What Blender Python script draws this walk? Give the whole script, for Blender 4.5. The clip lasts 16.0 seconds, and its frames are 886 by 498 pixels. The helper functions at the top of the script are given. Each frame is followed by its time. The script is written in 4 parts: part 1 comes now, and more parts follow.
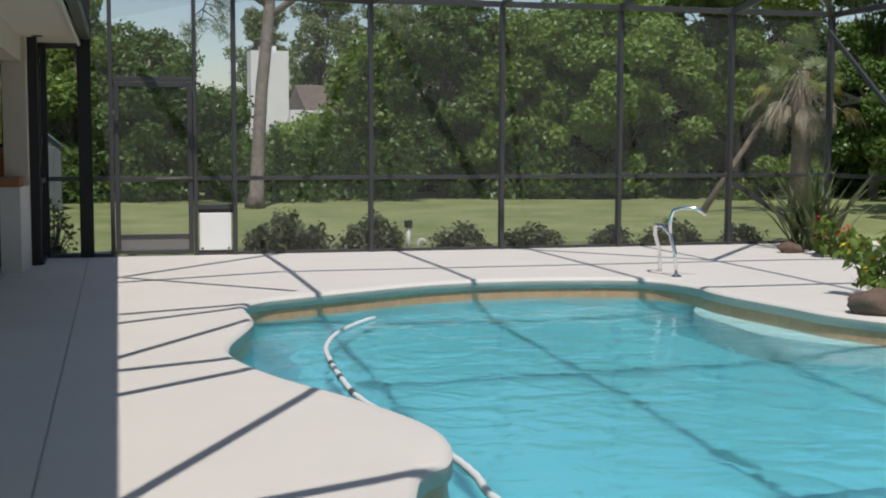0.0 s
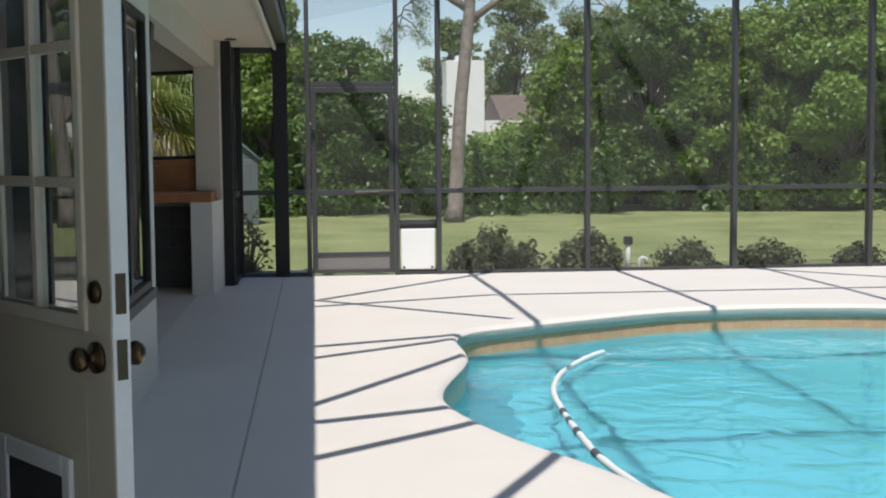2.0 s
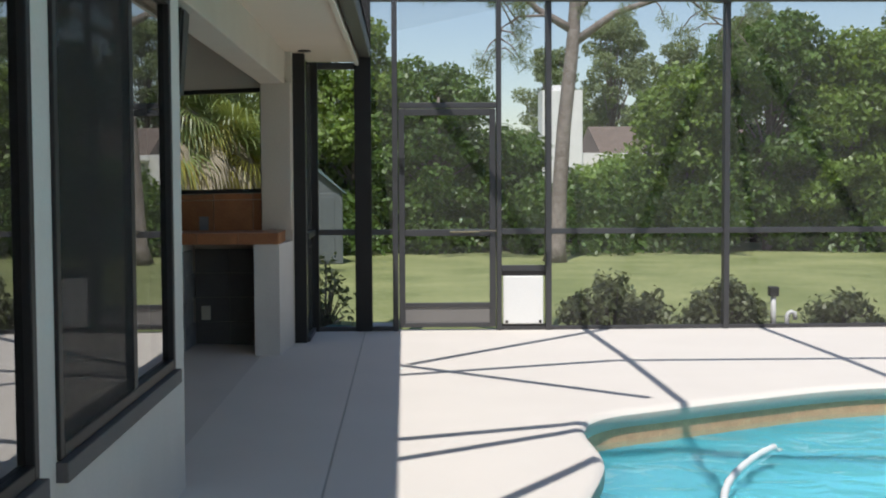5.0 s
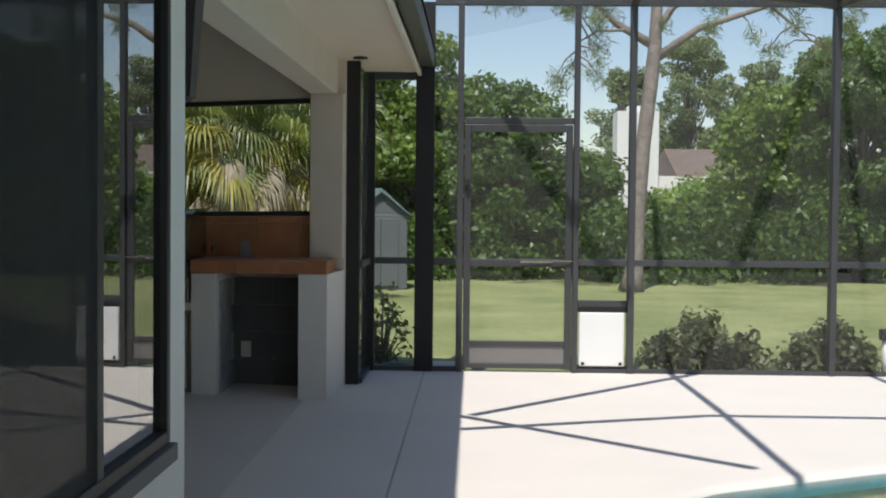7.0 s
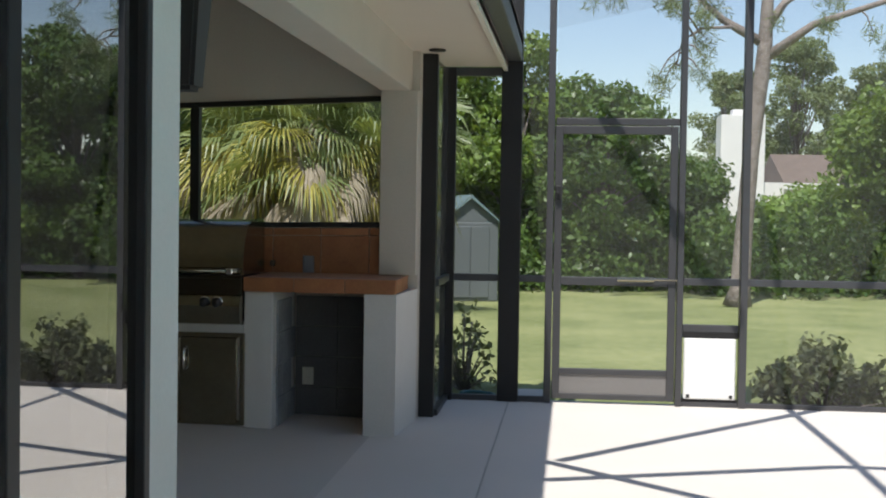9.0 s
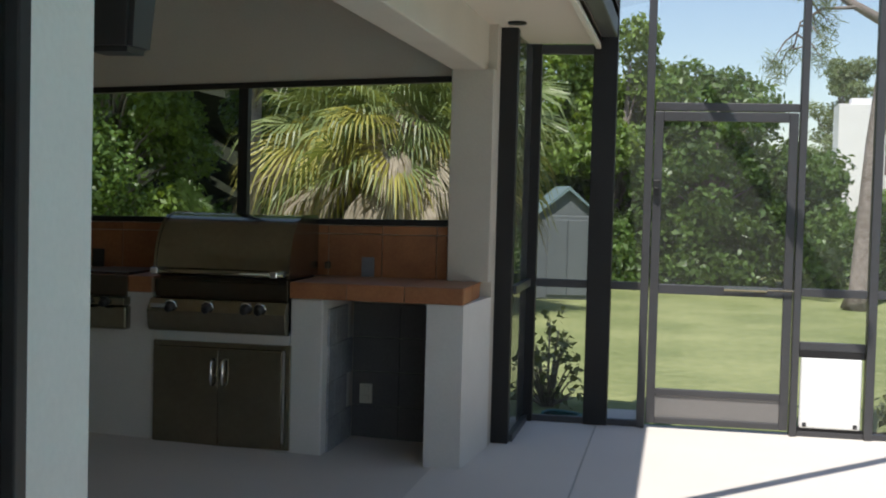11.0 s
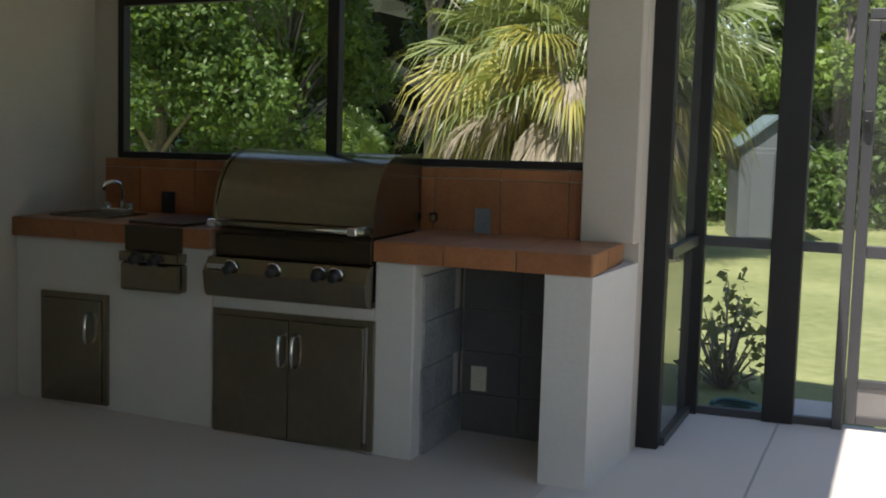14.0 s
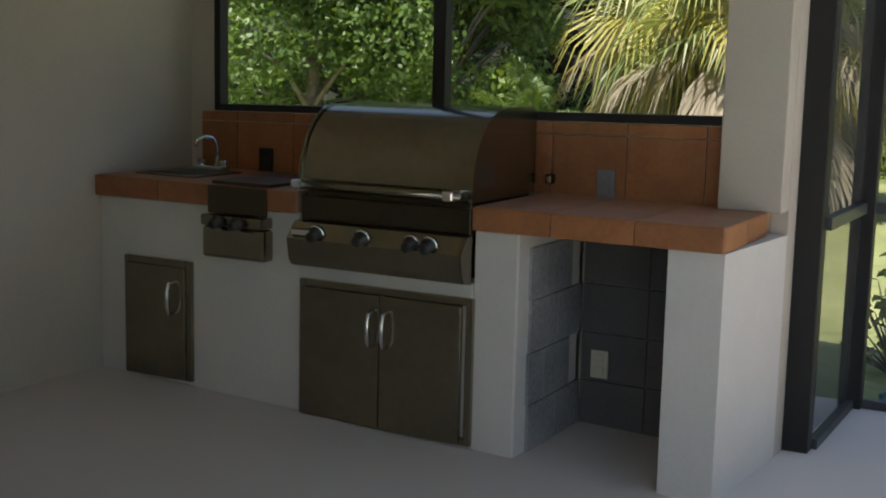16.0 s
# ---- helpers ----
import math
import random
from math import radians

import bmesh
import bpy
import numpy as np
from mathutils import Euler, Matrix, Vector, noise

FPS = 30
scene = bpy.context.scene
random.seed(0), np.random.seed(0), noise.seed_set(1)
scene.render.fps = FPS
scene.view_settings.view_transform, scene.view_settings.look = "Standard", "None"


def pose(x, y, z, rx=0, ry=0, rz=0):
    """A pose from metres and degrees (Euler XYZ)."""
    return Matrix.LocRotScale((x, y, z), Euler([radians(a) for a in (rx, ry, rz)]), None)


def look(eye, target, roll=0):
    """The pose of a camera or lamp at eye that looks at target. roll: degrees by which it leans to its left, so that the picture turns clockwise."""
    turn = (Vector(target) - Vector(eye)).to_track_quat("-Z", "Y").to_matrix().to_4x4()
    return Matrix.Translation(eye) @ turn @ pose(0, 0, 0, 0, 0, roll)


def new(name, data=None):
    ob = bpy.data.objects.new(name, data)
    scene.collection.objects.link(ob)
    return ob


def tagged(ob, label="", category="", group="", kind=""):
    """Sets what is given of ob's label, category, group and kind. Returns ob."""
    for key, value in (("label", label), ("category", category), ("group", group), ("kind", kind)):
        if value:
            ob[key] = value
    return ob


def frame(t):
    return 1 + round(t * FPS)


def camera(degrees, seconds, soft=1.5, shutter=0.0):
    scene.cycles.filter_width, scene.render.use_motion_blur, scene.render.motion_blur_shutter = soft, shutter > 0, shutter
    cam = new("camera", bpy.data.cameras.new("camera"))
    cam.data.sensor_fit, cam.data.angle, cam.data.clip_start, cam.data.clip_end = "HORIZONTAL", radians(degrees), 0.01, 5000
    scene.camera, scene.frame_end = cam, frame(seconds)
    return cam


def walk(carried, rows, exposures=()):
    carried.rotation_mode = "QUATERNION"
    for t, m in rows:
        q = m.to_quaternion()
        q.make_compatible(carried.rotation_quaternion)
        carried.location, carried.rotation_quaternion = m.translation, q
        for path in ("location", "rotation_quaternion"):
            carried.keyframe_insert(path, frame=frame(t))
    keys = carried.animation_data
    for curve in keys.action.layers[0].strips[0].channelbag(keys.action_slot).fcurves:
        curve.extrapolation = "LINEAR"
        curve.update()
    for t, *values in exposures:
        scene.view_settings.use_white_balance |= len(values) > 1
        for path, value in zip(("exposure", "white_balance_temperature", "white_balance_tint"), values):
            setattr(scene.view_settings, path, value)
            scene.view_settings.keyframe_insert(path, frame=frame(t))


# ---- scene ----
cam = camera(38.8, 16.0, soft=2.0)
PATH = [
    (0, 0.104, 1.376, 1.375, -14.46, -5.10, 0.17),
    (0.5, 0.099, 1.713, 1.362, -11.67, -5.01, -0.02),
    (1, 0.096, 2.067, 1.351, -9.23, -4.86, -0.34),
    (1.5, 0.095, 2.431, 1.342, -7.25, -4.71, -0.30),
    (2, 0.094, 2.798, 1.334, -5.81, -4.55, -0.46),
    (2.5, 0.095, 3.163, 1.328, -4.89, -4.39, -0.38),
    (3, 0.097, 3.523, 1.324, -4.26, -4.20, -0.50),
    (3.5, 0.100, 3.873, 1.322, -3.63, -3.92, -0.67),
    (4, 0.105, 4.214, 1.321, -3.01, -3.64, -0.51),
    (6.5, 0.142, 5.742, 1.341, 0.51, -2.16, 0.21),
    (7, 0.152, 6.019, 1.349, 1.42, -2.05, 0.55),
    (7.5, 0.162, 6.288, 1.358, 2.39, -1.99, 0.61),
    (8, 0.173, 6.553, 1.368, 3.43, -1.92, 0.67),
    (8.5, 0.185, 6.816, 1.379, 4.60, -1.93, 0.98),
    (9, 0.197, 7.077, 1.391, 5.86, -1.89, 0.88),
    (11.5, 0.256, 8.408, 1.450, 12.03, -2.85, 1.37),
    (12, 0.267, 8.682, 1.460, 13.52, -3.27, 1.06),
    (12.5, 0.277, 8.955, 1.469, 14.99, -3.83, 1.18),
    (13, 0.286, 9.226, 1.477, 16.58, -4.57, 1.28),
    (13.5, 0.295, 9.491, 1.483, 18.38, -5.37, 1.51),
    (14, 0.302, 9.744, 1.487, 20.30, -6.14, 1.68),
    (14.5, 0.307, 9.982, 1.488, 22.33, -6.87, 1.40),
    (15, 0.311, 10.195, 1.487, 24.47, -7.59, 1.46),
    (15.5, 0.313, 10.376, 1.482, 26.70, -8.27, 1.30),
    (16, 0.313, 10.515, 1.474, 28.78, -8.53, 1.35),
]


def heading(yaw, pitch):
    """The way that a camera faces, from degrees."""
    y, p = radians(yaw), radians(pitch)
    return Vector((-math.sin(y) * math.cos(p), math.cos(y) * math.cos(p), math.sin(p)))


EXPOSURES = [(0, -0.2, 6700, 11), (1, -0.03, 6700, 11), (2.5, 0.24, 6700, 11), (4, 0.22, 6700, 11), (7, 0.3, 6700, 11), (9, 0.48, 6700, 11),
             (11.5, 0.5, 6700, 11), (12.5, 0.35, 6750, 12), (14, 0.92, 7000, 13), (16, 1.16, 7200, 14)]
walk(cam, [(t, look(Vector((x, y, z)), Vector((x, y, z)) + heading(yaw, pitch), roll)) for t, x, y, z, yaw, pitch, roll in PATH], EXPOSURES)

# ---- light ----
SUN_X, SUN_Y = 0.10, 0.55            # metres that a shadow runs per metre of height
world = bpy.data.worlds.new("sky")
scene.world = world
world.use_nodes = True
wn = world.node_tree
sky = wn.nodes.new("ShaderNodeTexSky")
sky.sky_type, sky.sun_disc = "NISHITA", False
sky.sun_elevation = math.atan2(1, math.hypot(SUN_X, SUN_Y))
sky.sun_rotation = math.atan2(-SUN_X, -SUN_Y)
sky.air_density, sky.dust_density, sky.ozone_density = 1.0, 0.6, 1.4
sky.altitude = 300
wn.nodes["Background"].inputs["Strength"].default_value = 0.112
wn.links.new(sky.outputs[0], wn.nodes["Background"].inputs["Color"])
sun = new("sun", bpy.data.lights.new("sun", "SUN"))
sun.data.energy, sun.data.angle, sun.data.color = 4.0, radians(0.53), (1.0, 0.985, 0.965)
sun.matrix_world = look(Vector((0, 0, 30)), Vector((SUN_X * 10, SUN_Y * 10, 20)))


# ---- materials ----
def mat(name, base, rough=0.7, metal=0.0, vary=0.12, scale=6.0, fine=90.0, bump=0.15, depth=0.002, spec=0.5, tint=None, each=0.0):
    """A surface with blotches at one scale, grain at a finer one, and relief."""
    m = bpy.data.materials.new(name)
    m.use_nodes = True
    nt = m.node_tree
    p = nt.nodes["Principled BSDF"]
    p.inputs["Roughness"].default_value, p.inputs["Metallic"].default_value = rough, metal
    p.inputs["Specular IOR Level"].default_value = spec
    co = nt.nodes.new("ShaderNodeTexCoord")
    big, small = nt.nodes.new("ShaderNodeTexNoise"), nt.nodes.new("ShaderNodeTexNoise")
    big.inputs["Scale"].default_value, big.inputs["Detail"].default_value = scale, 5
    small.inputs["Scale"].default_value, small.inputs["Detail"].default_value = fine, 3
    for n in (big, small):
        nt.links.new(co.outputs["Object"], n.inputs["Vector"])
    ramp = nt.nodes.new("ShaderNodeValToRGB")
    tint = tint or [c * (1 - 2 * vary) for c in base]
    ramp.color_ramp.elements[0].position, ramp.color_ramp.elements[1].position = 0.3, 0.7
    ramp.color_ramp.elements[0].color, ramp.color_ramp.elements[1].color = (*tint, 1), (*base, 1)
    mix = nt.nodes.new("ShaderNodeMath")
    mix.operation = "MULTIPLY_ADD"
    mix.inputs[1].default_value = 0.4
    nt.links.new(small.outputs["Fac"], mix.inputs[0])
    half = nt.nodes.new("ShaderNodeMath")
    half.operation = "MULTIPLY"
    half.inputs[1].default_value = 0.6
    nt.links.new(big.outputs["Fac"], half.inputs[0])
    nt.links.new(half.outputs[0], mix.inputs[2])
    nt.links.new(mix.outputs[0], ramp.inputs["Fac"])
    colour = ramp.outputs["Color"]
    if each:
        info, hsv, rng = nt.nodes.new("ShaderNodeObjectInfo"), nt.nodes.new("ShaderNodeHueSaturation"), nt.nodes.new("ShaderNodeMapRange")
        rng.inputs["To Min"].default_value, rng.inputs["To Max"].default_value = 1 - each, 1 + each
        nt.links.new(info.outputs["Random"], rng.inputs["Value"])
        nt.links.new(rng.outputs[0], hsv.inputs["Value"])
        nt.links.new(colour, hsv.inputs["Color"])
        colour = hsv.outputs["Color"]
    nt.links.new(colour, p.inputs["Base Color"])
    if bump:
        b = nt.nodes.new("ShaderNodeBump")
        b.inputs["Strength"].default_value, b.inputs["Distance"].default_value = bump, depth
        nt.links.new(mix.outputs[0], b.inputs["Height"])
        nt.links.new(b.outputs[0], p.inputs["Normal"])
    return m


def leaf_mat(name, base, tint, through_light=0.24, rough=0.42):
    """Leaves: colour varies from leaf to leaf, and light shines through them."""
    m = mat(name, base, rough, 0, 0.2, 1.7, 9.0, 0, tint=tint, spec=0.4)
    nt = m.node_tree
    p, out = nt.nodes["Principled BSDF"], nt.nodes["Material Output"]
    tl, mx = nt.nodes.new("ShaderNodeBsdfTranslucent"), nt.nodes.new("ShaderNodeMixShader")
    tl.inputs["Color"].default_value = (base[0] * 1.6, base[1] * 1.5, base[2] * 0.7, 1)
    mx.inputs[0].default_value = through_light
    nt.links.new(p.outputs[0], mx.inputs[1])
    nt.links.new(tl.outputs[0], mx.inputs[2])
    nt.links.new(mx.outputs[0], out.inputs["Surface"])
    return m


def screen_mat(name, part, grey=0.10):
    """Fine insect mesh: most of the light goes through, the threads are dark grey."""
    m = bpy.data.materials.new(name)
    m.use_nodes = True
    nt = m.node_tree
    p, out = nt.nodes["Principled BSDF"], nt.nodes["Material Output"]
    p.inputs["Base Color"].default_value, p.inputs["Roughness"].default_value = (grey, grey, grey * 0.95, 1), 0.8
    tr, mx = nt.nodes.new("ShaderNodeBsdfTransparent"), nt.nodes.new("ShaderNodeMixShader")
    mx.inputs[0].default_value = part
    nt.links.new(tr.outputs[0], mx.inputs[1])
    nt.links.new(p.outputs[0], mx.inputs[2])
    nt.links.new(mx.outputs[0], out.inputs["Surface"])
    return m


def glass_mat(name, colour, rough, ior, wave=0.0, size=1.0):
    m = bpy.data.materials.new(name)
    m.use_nodes = True
    nt = m.node_tree
    p = nt.nodes["Principled BSDF"]
    p.inputs["Base Color"].default_value, p.inputs["Roughness"].default_value = (*colour, 1), rough
    p.inputs["IOR"].default_value, p.inputs["Transmission Weight"].default_value = ior, 1.0
    if wave:
        co, n, b = nt.nodes.new("ShaderNodeTexCoord"), nt.nodes.new("ShaderNodeTexNoise"), nt.nodes.new("ShaderNodeBump")
        n.inputs["Scale"].default_value, n.inputs["Detail"].default_value, n.inputs["Distortion"].default_value = size, 2.5, 0.6
        b.inputs["Strength"].default_value, b.inputs["Distance"].default_value = wave, 0.05
        nt.links.new(co.outputs["Object"], n.inputs["Vector"])
        nt.links.new(n.outputs["Fac"], b.inputs["Height"])
        nt.links.new(b.outputs[0], p.inputs["Normal"])
    return m


DECK = mat("deck_concrete", (0.73, 0.68, 0.615), 0.85, 0, 0.04, 1.3, 160, 0.35, 0.003)
# deck concrete a little darker: the kitchen's shade put into the colour
LANAI_DECK = mat("shade_toned_deck", (0.64, 0.59, 0.53), 0.85, 0, 0.06, 1.1, 120, 0.35, 0.003)
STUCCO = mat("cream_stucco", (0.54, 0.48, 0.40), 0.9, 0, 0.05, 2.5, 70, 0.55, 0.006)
WHITE_STUCCO = mat("white_stucco", (0.68, 0.645, 0.59), 0.9, 0, 0.05, 3, 60, 0.6, 0.006)
CEILING = mat("ceiling_paint", (0.62, 0.54, 0.44), 0.9, 0, 0.04, 1.5, 120, 0.3, 0.003)
BRONZE = mat("bronze_aluminium", (0.022, 0.021, 0.021), 0.5, 0, 0.15, 5, 60, 0.05, spec=0.3)
# lighter copy of the bronze, with the sunlight on the cage put into it
CAGE = mat("sunlit_bronze_aluminium", (0.055, 0.055, 0.058), 0.42, 0, 0.12, 5, 60, 0.05, spec=0.5)
SILL_GREY = mat("grey_sill", (0.13, 0.12, 0.115), 0.7, 0, 0.1, 5, 60, 0.2)
GUTTER = mat("gutter_paint", (0.06, 0.06, 0.065), 0.45, 0, 0.1, 4, 60, 0.05)
TRIM = mat("cream_trim", (0.68, 0.62, 0.52), 0.6, 0, 0.05, 5, 60, 0.1)
STEEL = mat("stainless_steel", (0.33, 0.30, 0.22), 0.2, 1.0, 0.12, 3, 30, 0.03)
DARK_STEEL = mat("dark_steel", (0.12, 0.10, 0.075), 0.33, 1.0, 0.1, 3, 40, 0.03)
CHROME = mat("chrome", (0.8, 0.8, 0.8), 0.12, 1.0, 0.02, 3, 40, 0)
BLACK = mat("black_plastic", (0.02, 0.02, 0.02), 0.45, 0, 0.1, 8, 80, 0.05)
TERRA = mat("terracotta_tile", (0.42, 0.17, 0.065), 0.5, 0, 0.2, 9, 60, 0.25, 0.002, tint=(0.27, 0.10, 0.04), each=0.12)
TOP_TILE = mat("counter_top_tile", (0.46, 0.24, 0.13), 0.45, 0, 0.15, 9, 60, 0.2, 0.002, tint=(0.34, 0.17, 0.10), each=0.08)
GROUT = mat("grout", (0.36, 0.25, 0.17), 0.9, 0, 0.1, 9, 80, 0.2)
# grey block darkened so that its colour carries the bay's shade
BLOCK = mat("shade_dark_block", (0.13, 0.125, 0.12), 0.95, 0, 0.15, 5, 50, 0.7, 0.006, each=0.08)
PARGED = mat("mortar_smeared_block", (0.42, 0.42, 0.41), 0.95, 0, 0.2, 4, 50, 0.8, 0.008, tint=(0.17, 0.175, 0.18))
PLASTER = mat("pool_plaster", (0.105, 0.42, 0.49), 0.7, 0, 0.06, 1.2, 20, 0.05)
STEP_PLASTER = mat("pool_step_plaster", (0.42, 0.62, 0.64), 0.7, 0, 0.05, 1.2, 20, 0.05)
POOL_TILE = mat("waterline_tile", (0.62, 0.36, 0.20), 0.35, 0, 0.15, 14, 60, 0.1)
COPING = mat("joint_and_shaded_edge", (0.52, 0.49, 0.43), 0.85, 0, 0.08, 3, 90, 0.4, 0.003)
WATER = glass_mat("pool_water", (0.70, 0.94, 0.97), 0.09, 1.33, 0.38, 3.0)
PANE = glass_mat("window_glass", (0.35, 0.37, 0.36), 0.0, 3.5)
CLEAR = glass_mat("door_glass", (0.85, 0.87, 0.86), 0.0, 1.5)
SCREEN = screen_mat("insect_screen", 0.17, 0.15)
ROOF_SCREEN = screen_mat("roof_insect_screen", 0.10)
WALL_SCREEN = screen_mat("dark_insect_screen", 0.48, 0.012)
GRASS = mat("lawn_grass", (0.33, 0.35, 0.15), 0.9, 0, 0.2, 0.7, 10, 1.0, 0.05, tint=(0.12, 0.16, 0.045))
SOIL = mat("mulch", (0.09, 0.06, 0.04), 0.95, 0, 0.2, 6, 50, 0.8, 0.02)
BARK = mat("pine_bark", (0.33, 0.29, 0.26), 0.95, 0, 0.25, 7, 26, 0.9, 0.03, tint=(0.15, 0.12, 0.10))
PALM_BARK = mat("palm_bark", (0.24, 0.19, 0.14), 0.95, 0, 0.25, 9, 30, 0.9, 0.03)
LEAF = leaf_mat("tree_leaf", (0.24, 0.355, 0.075), (0.04, 0.075, 0.016))
LEAF_DARK = leaf_mat("dark_leaf", (0.15, 0.25, 0.06), (0.022, 0.048, 0.013))
LEAF_PALE = leaf_mat("pale_leaf", (0.28, 0.41, 0.10), (0.06, 0.12, 0.03))
NEEDLE = leaf_mat("pine_needle", (0.24, 0.30, 0.13), (0.11, 0.15, 0.07), 0.2)
SHRUB = leaf_mat("shrub_leaf", (0.24, 0.27, 0.14), (0.06, 0.08, 0.04), 0.2)
FROND = leaf_mat("palm_frond", (0.27, 0.32, 0.13), (0.08, 0.13, 0.05), 0.25)
FROND_YELLOW = leaf_mat("yellowing_frond", (0.46, 0.42, 0.11), (0.22, 0.22, 0.06), 0.3)
PALMETTO = leaf_mat("palmetto_leaf", (0.15, 0.24, 0.07), (0.06, 0.11, 0.03), 0.25)
DEAD = leaf_mat("dead_frond", (0.40, 0.355, 0.27), (0.20, 0.17, 0.125), 0.2, 0.8)
BLADE = leaf_mat("strap_leaf", (0.15, 0.18, 0.10), (0.06, 0.09, 0.04), 0.2)
# near-black: the shade between the trees is put into this colour
SHADE_WOOD = mat("undergrowth_shade", (0.018, 0.026, 0.010), 0.95, 0, 0.3, 1.2, 9, 0.8, 0.05)
WHITE = mat("white_plastic", (0.80, 0.80, 0.78), 0.5, 0, 0.03, 3, 60, 0.03)
WHITE_WALL = mat("white_siding", (0.78, 0.77, 0.74), 0.8, 0, 0.04, 2, 40, 0.1)
SHINGLE = mat("roof_shingle", (0.20, 0.155, 0.125), 0.9, 0, 0.2, 3, 30, 0.5, 0.01)
SHED_WALL = mat("shed_panel", (0.13, 0.15, 0.155), 0.6, 0, 0.06, 3, 40, 0.05)
SHED_ROOF = mat("shed_roof", (0.17, 0.25, 0.26), 0.6, 0, 0.1, 3, 40, 0.1)
HOSE_GREY = mat("hose_band", (0.10, 0.11, 0.13), 0.6, 0, 0.1, 5, 40, 0.05)
DOOR_PAINT = mat("cream_door_paint", (0.60, 0.54, 0.42), 0.5, 0, 0.05, 4, 60, 0.08)
DOOR_EDGE = mat("door_edge_paint", (0.78, 0.80, 0.80), 0.5, 0, 0.05, 4, 60, 0.08)
BRASS = mat("aged_brass", (0.13, 0.09, 0.05), 0.3, 1.0, 0.2, 20, 90, 0.05)
ROCK = mat("brown_rock", (0.21, 0.14, 0.10), 0.9, 0, 0.25, 8, 40, 0.9, 0.02)
RED = mat("red_petal", (0.55, 0.05, 0.03), 0.6, 0, 0.1, 8, 40, 0)
YELLOW = mat("yellow_petal", (0.75, 0.48, 0.04), 0.6, 0, 0.1, 8, 40, 0)
ROOM = mat("unlit_room_dark", (0.05, 0.048, 0.045), 0.9, 0, 0.08, 2, 30, 0.1)
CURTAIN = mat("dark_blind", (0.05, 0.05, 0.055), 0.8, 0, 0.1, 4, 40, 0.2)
OUTLET = mat("grey_outlet", (0.22, 0.23, 0.25), 0.5, 0, 0.05, 4, 60, 0.02)
IVORY = mat("ivory_outlet", (0.62, 0.58, 0.46), 0.5, 0, 0.05, 4, 60, 0.02)


# ---- mesh helpers ----
def mesh_of(bm, name, material, parent=None, smooth=False):
    me = bpy.data.meshes.new(name)
    bm.to_mesh(me)
    bm.free()
    me.materials.append(material)
    if smooth:
        me.polygons.foreach_set("use_smooth", [True] * len(me.polygons))
    ob = new(name, me)
    if parent is not None:
        ob.parent = parent
    return ob


def add_box(bm, x0, x1, y0, y1, z0, z1, bevel=0.0, m=None):
    geo = bmesh.ops.create_cube(bm, size=1.0)
    vs = geo["verts"]
    for v in vs:
        v.co = Vector((x0 + (v.co.x + 0.5) * (x1 - x0), y0 + (v.co.y + 0.5) * (y1 - y0), z0 + (v.co.z + 0.5) * (z1 - z0)))
        if m is not None:
            v.co = m @ v.co
    if bevel:
        es = list({e for v in vs for e in v.link_edges})
        bmesh.ops.bevel(bm, geom=es, offset=bevel, segments=2, profile=0.5, affect="EDGES")


def box(name, dims, material, parent=None, bevel=0.004):
    bm = bmesh.new()
    add_box(bm, *dims, bevel)
    return mesh_of(bm, name, material, parent)


def boxes(name, many, material, parent=None, bevel=0.004):
    bm = bmesh.new()
    for d in many:
        add_box(bm, *d, bevel)
    return mesh_of(bm, name, material, parent)


def bar(bm, a, b, w, h):
    """A rectangular bar from a to b, w wide and h high."""
    a, b = Vector(a), Vector(b)
    d = b - a
    q = d.to_track_quat("X", "Z").to_matrix().to_4x4()
    add_box(bm, 0, d.length, -w / 2, w / 2, -h / 2, h / 2, 0, Matrix.Translation(a) @ q)


def tube(bm, pts, radii, sides=8):
    """A tapered tube through the points."""
    pts = [Vector(p) for p in pts]
    rings = []
    for i, p in enumerate(pts):
        d = (pts[min(i + 1, len(pts) - 1)] - pts[max(i - 1, 0)]).normalized()
        u = d.orthogonal().normalized() if i == 0 else (rings[-1][1] - d * rings[-1][1].dot(d)).normalized()
        w, r = d.cross(u), radii[i] if isinstance(radii, (list, tuple)) else radii
        rings.append(([bm.verts.new(p + r * (math.cos(2 * math.pi * k / sides) * u + math.sin(2 * math.pi * k / sides) * w)) for k in range(sides)], u))
    for (ra, _), (rb, _) in zip(rings, rings[1:]):
        for k in range(sides):
            bm.faces.new((ra[k], ra[(k + 1) % sides], rb[(k + 1) % sides], rb[k]))
    bm.faces.new(list(reversed(rings[0][0])))
    bm.faces.new(rings[-1][0])


def prism(name, outline, z0, z1, material, parent=None):
    bm = bmesh.new()
    lo, hi = [bm.verts.new((x, y, z0)) for x, y in outline], [bm.verts.new((x, y, z1)) for x, y in outline]
    n = len(outline)
    bm.faces.new(hi)
    bm.faces.new(list(reversed(lo)))
    for i in range(n):
        bm.faces.new((lo[i], lo[(i + 1) % n], hi[(i + 1) % n], hi[i]))
    return mesh_of(bm, name, material, parent)


def spline(points, per=8):
    """A closed smooth line through the points."""
    n, out = len(points), []
    for i in range(n):
        p0, p1, p2, p3 = [Vector(points[(i + k) % n]) for k in (-1, 0, 1, 2)]
        for s in range(per):
            u = s / per
            out.append(0.5 * (2 * p1 + (p2 - p0) * u + (2 * p0 - 5 * p1 + 4 * p2 - p3) * u * u + (3 * p1 - p0 - 3 * p2 + p3) * u ** 3))
    return [(p.x, p.y) for p in out]


def empty(name, place=(0, 0, 0)):
    ob = new(name)
    ob.location = place
    return ob


